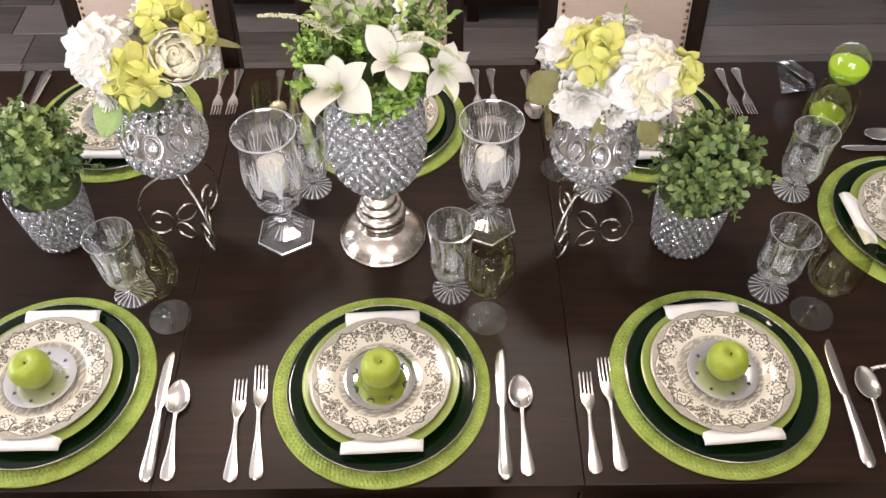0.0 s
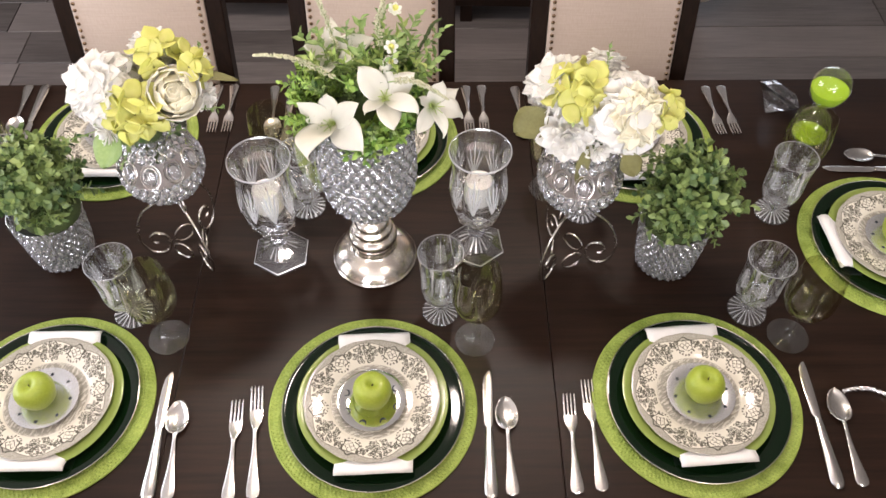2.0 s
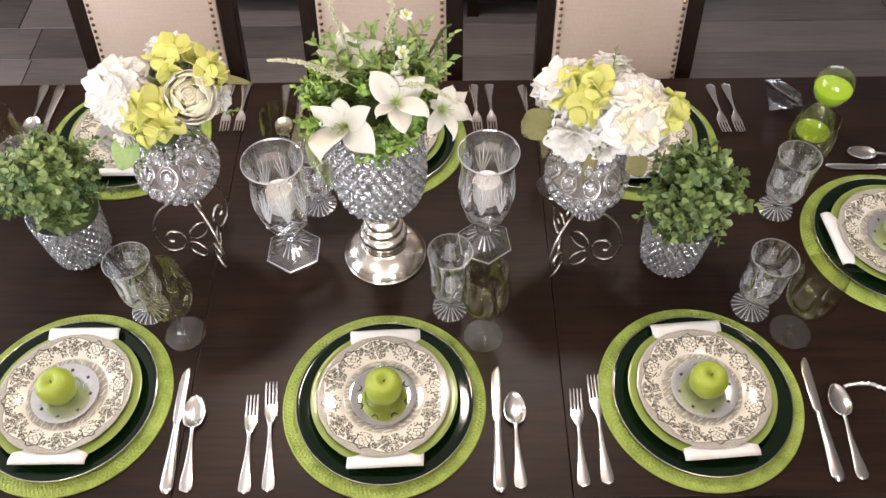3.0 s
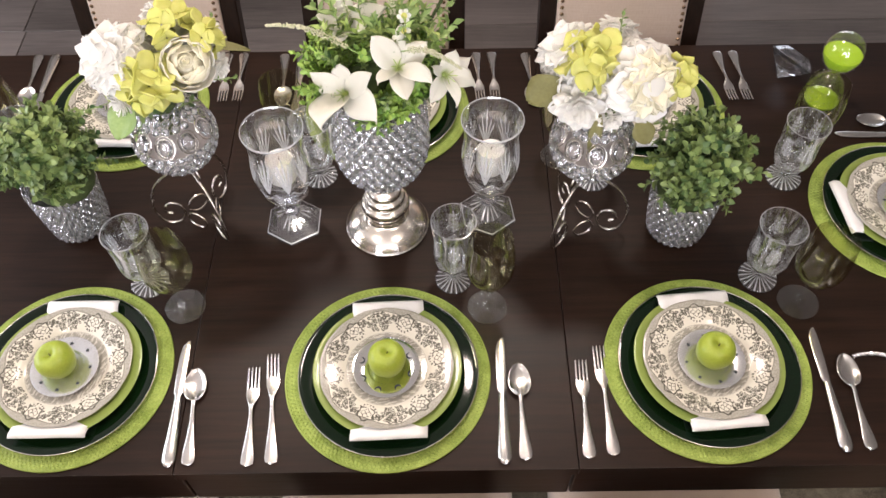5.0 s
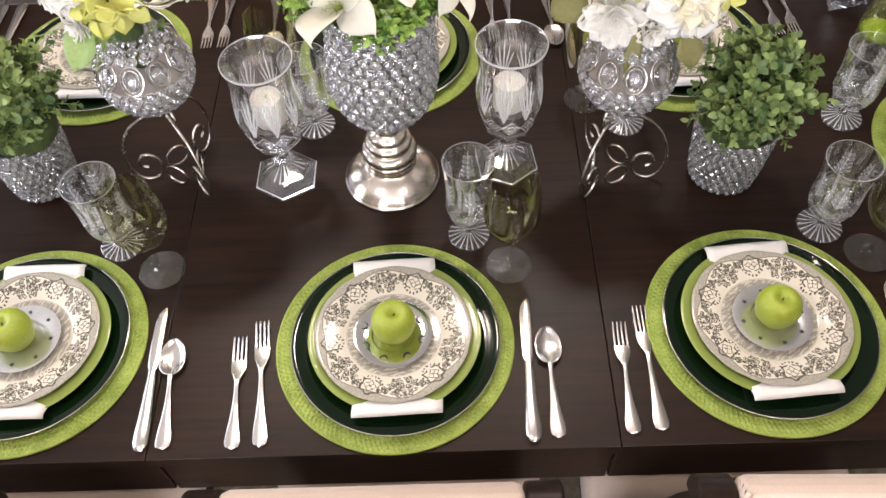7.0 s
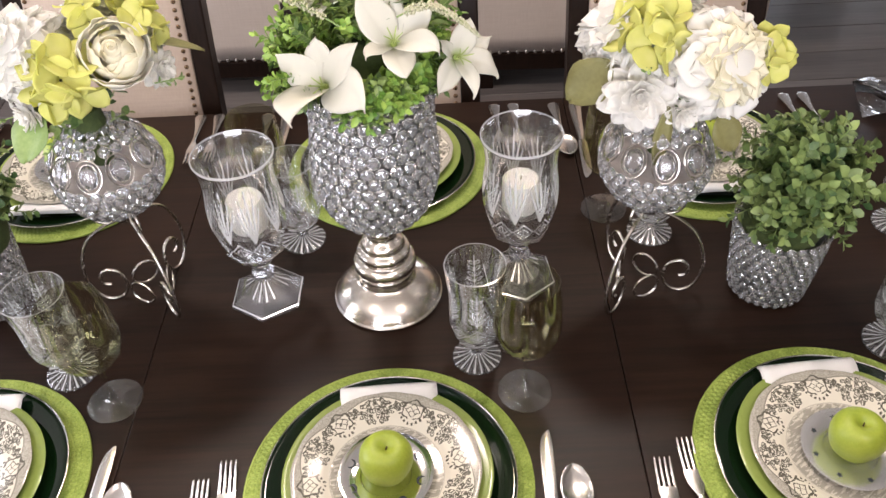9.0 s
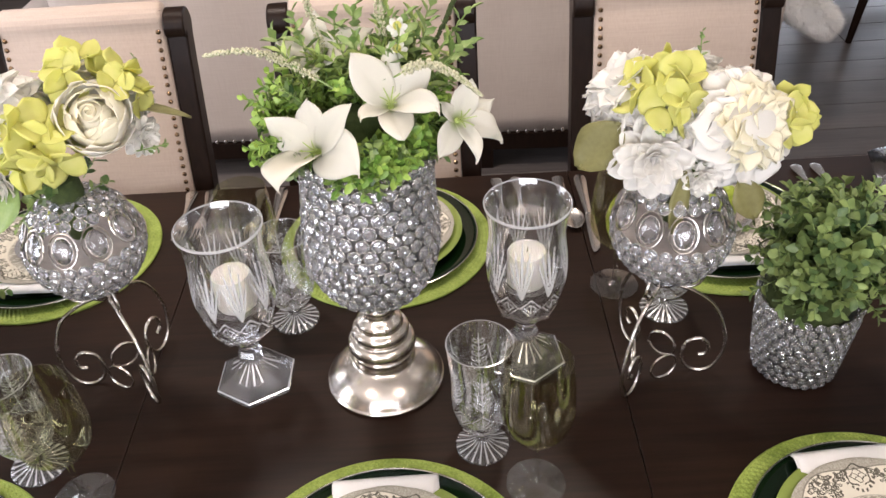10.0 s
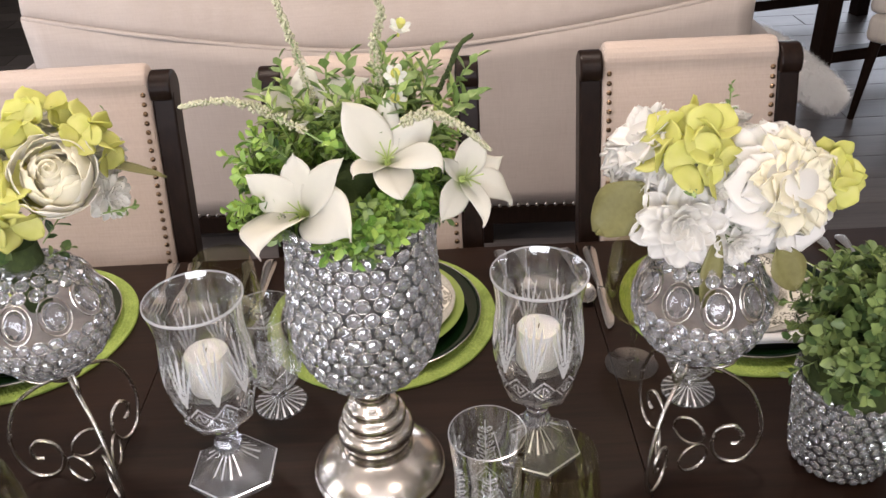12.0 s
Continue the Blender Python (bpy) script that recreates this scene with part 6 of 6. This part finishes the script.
dahlia(la, (-0.280, 0.392, 1.160), (0.8, -0.45, 0.1), 0.62, "small white silk blossom")
dahlia(la, (-0.440, 0.330, 1.135), (-0.6, -0.7, 0.0), 0.62, "small white silk blossom")
silk_leaf(la, (-0.300, 0.410, 1.195), (0.95, 0.25, -0.30), (0, 0, 1), 0.085, 0.012)
silk_leaf(la, (-0.425, 0.335, 1.14), (-0.35, -0.55, -0.55), (-0.3, -0.8, 0.5), 0.075, 0.028, "grass_leaf", "sage green silk leaf")
leaf_cloud("fern_foliage", la, [((-0.30, 0.41, 1.19), (0.5, 0.2, 1), 0.075, 9), ((-0.285, 0.37, 1.15), (1, -0.3, 0.2), 0.055, 9), ((-0.46, 0.34, 1.13), (-0.8, -0.5, -0.1), 0.06, 9), ((-0.40, 0.32, 1.12), (-0.3, -0.9, -0.2), 0.05, 8)], 0.011, "grass_leaf", 41, round_tip=0.1)
leaf_cloud("filler_foliage", la, dome_sprigs((LX, LY, T + 0.345), 0.06, 0.06, 0.05, 7, 0.035, 6, 43, low=0.2), 0.017, "dark_leaf", 44)

# right arrangement
ra = thing("flower_arrangement", "arrangement of white dahlia, cream peony and chartreuse hydrangea", "flowers")
peony(ra, (0.455, 0.345, 1.155), (0.35, -0.80, 0.45), 1.38, "white_petal", "large white peony with cream heart", seed=8, heart="cream_petal")
peony(ra, (0.340, 0.392, 1.172), (-0.5, 0.0, 0.8), 1.26, "white_petal", "large white silk peony", seed=9)
peony(ra, (0.420, 0.430, 1.165), (0.1, 0.6, 0.7), 1.05, "white_petal", "large white silk peony", seed=11)
dahlia(ra, (0.352, 0.318, 1.132), (-0.15, -0.93, 0.25), 1.12, "white silk dahlia with strap petals")
dahlia(ra, (0.385, 0.325, 1.165), (0.0, -0.8, 0.5), 0.55, "small white silk blossom")
dahlia(ra, (0.405, 0.300, 1.115), (0.1, -0.9, 0.0), 0.62, "small white silk blossom")
hydrangea(ra, (0.366, 0.362, 1.184), (-0.1, -0.55, 0.85), 1.18, 7, 1.2, 12)
hydrangea(ra, (0.510, 0.352, 1.160), (0.9, -0.25, 0.35), 0.85, 6, 1.4, 13)
silk_leaf(ra, (0.318, 0.345, 1.165), (-0.70, 0.02, -0.75), (0, -0.7, 0.7), 0.080, 0.030)
silk_leaf(ra, (0.385, 0.298, 1.125), (-0.10, -0.25, -0.95), (0.1, -1, 0.2), 0.085, 0.012)
silk_leaf(ra, (0.455, 0.305, 1.105), (0.35, -0.2, -0.7), (0.1, -1, 0.3), 0.06, 0.020)
leaf_cloud("fern_foliage", ra, [((0.42, 0.408, 1.190), (0.12, 0.20, 1), 0.060, 10), ((0.36, 0.33, 1.165), (-0.2, -0.7, 0.2), 0.04, 8)], 0.010, "grass_leaf", 51, round_tip=0.1)
leaf_cloud("filler_foliage", ra, dome_sprigs((RX, RY, T + 0.340), 0.06, 0.06, 0.05, 7, 0.035, 6, 53, low=0.2), 0.017, "dark_leaf", 54)

# pot plants
for (x, y, sx), seed in (((0.600, 0.325, 0.070), 61), ((-0.646, 0.362, 0.078), 71)):
    pl = thing("pot_plant", "bushy green artificial eucalyptus plant in a bead pot", "plant", group="pot plants")
    part("moss", lathe([(0.0, T + 0.130), (0.055, T + 0.130), (0.060, T + 0.150), (0.050, T + 0.190), (0.03, T + 0.215), (0.0, T + 0.222)], 24), M["moss"], pl, m=pose(x * 0.98, y - 0.008, 0))
    leaf_cloud("foliage", pl, dome_sprigs((x, y, T + 0.206), sx, sx * 0.9, 0.078, 200, 0.056, 12, seed, low=-0.40, inner=0.45), 0.0195, "dark_leaf", seed + 1, round_tip=0.6, wide=0.33)

# ---------------- floor boards ----------------
floor = tagged(part("floor", one_box(X0 - 0.15, X1 + 0.15, Y0 - 0.15, Y1 + 0.15, -0.1, -0.006), M["grout"], smooth=False), "grey-brown wide plank wooden floor", "floor", kind="structure")
PL = one_box(-0.598, 0.598, -0.0965, 0.0965, -0.0055, 0.0, bevel=0.0016, seg=1)
PLM = bpy.data.meshes.new("plank")
PL.to_mesh(PLM), PL.free()
rnd = random.Random(77)
yy, row = Y0 + 0.097, 0
while yy < Y1 - 0.05:
    xx, long = X0 + 0.001, rnd.uniform(0.3, 1.2)
    while xx < X1 - 0.02:
        long = min(long, X1 - xx)
        piece("plank", PLM, M["plank"], floor, m=pose(xx + long / 2, yy, 0) @ Matrix.Diagonal((long / 1.2, 1, 1, 1)), smooth=False)
        xx, long = xx + long, 1.2
    yy += 0.1955
    row += 1
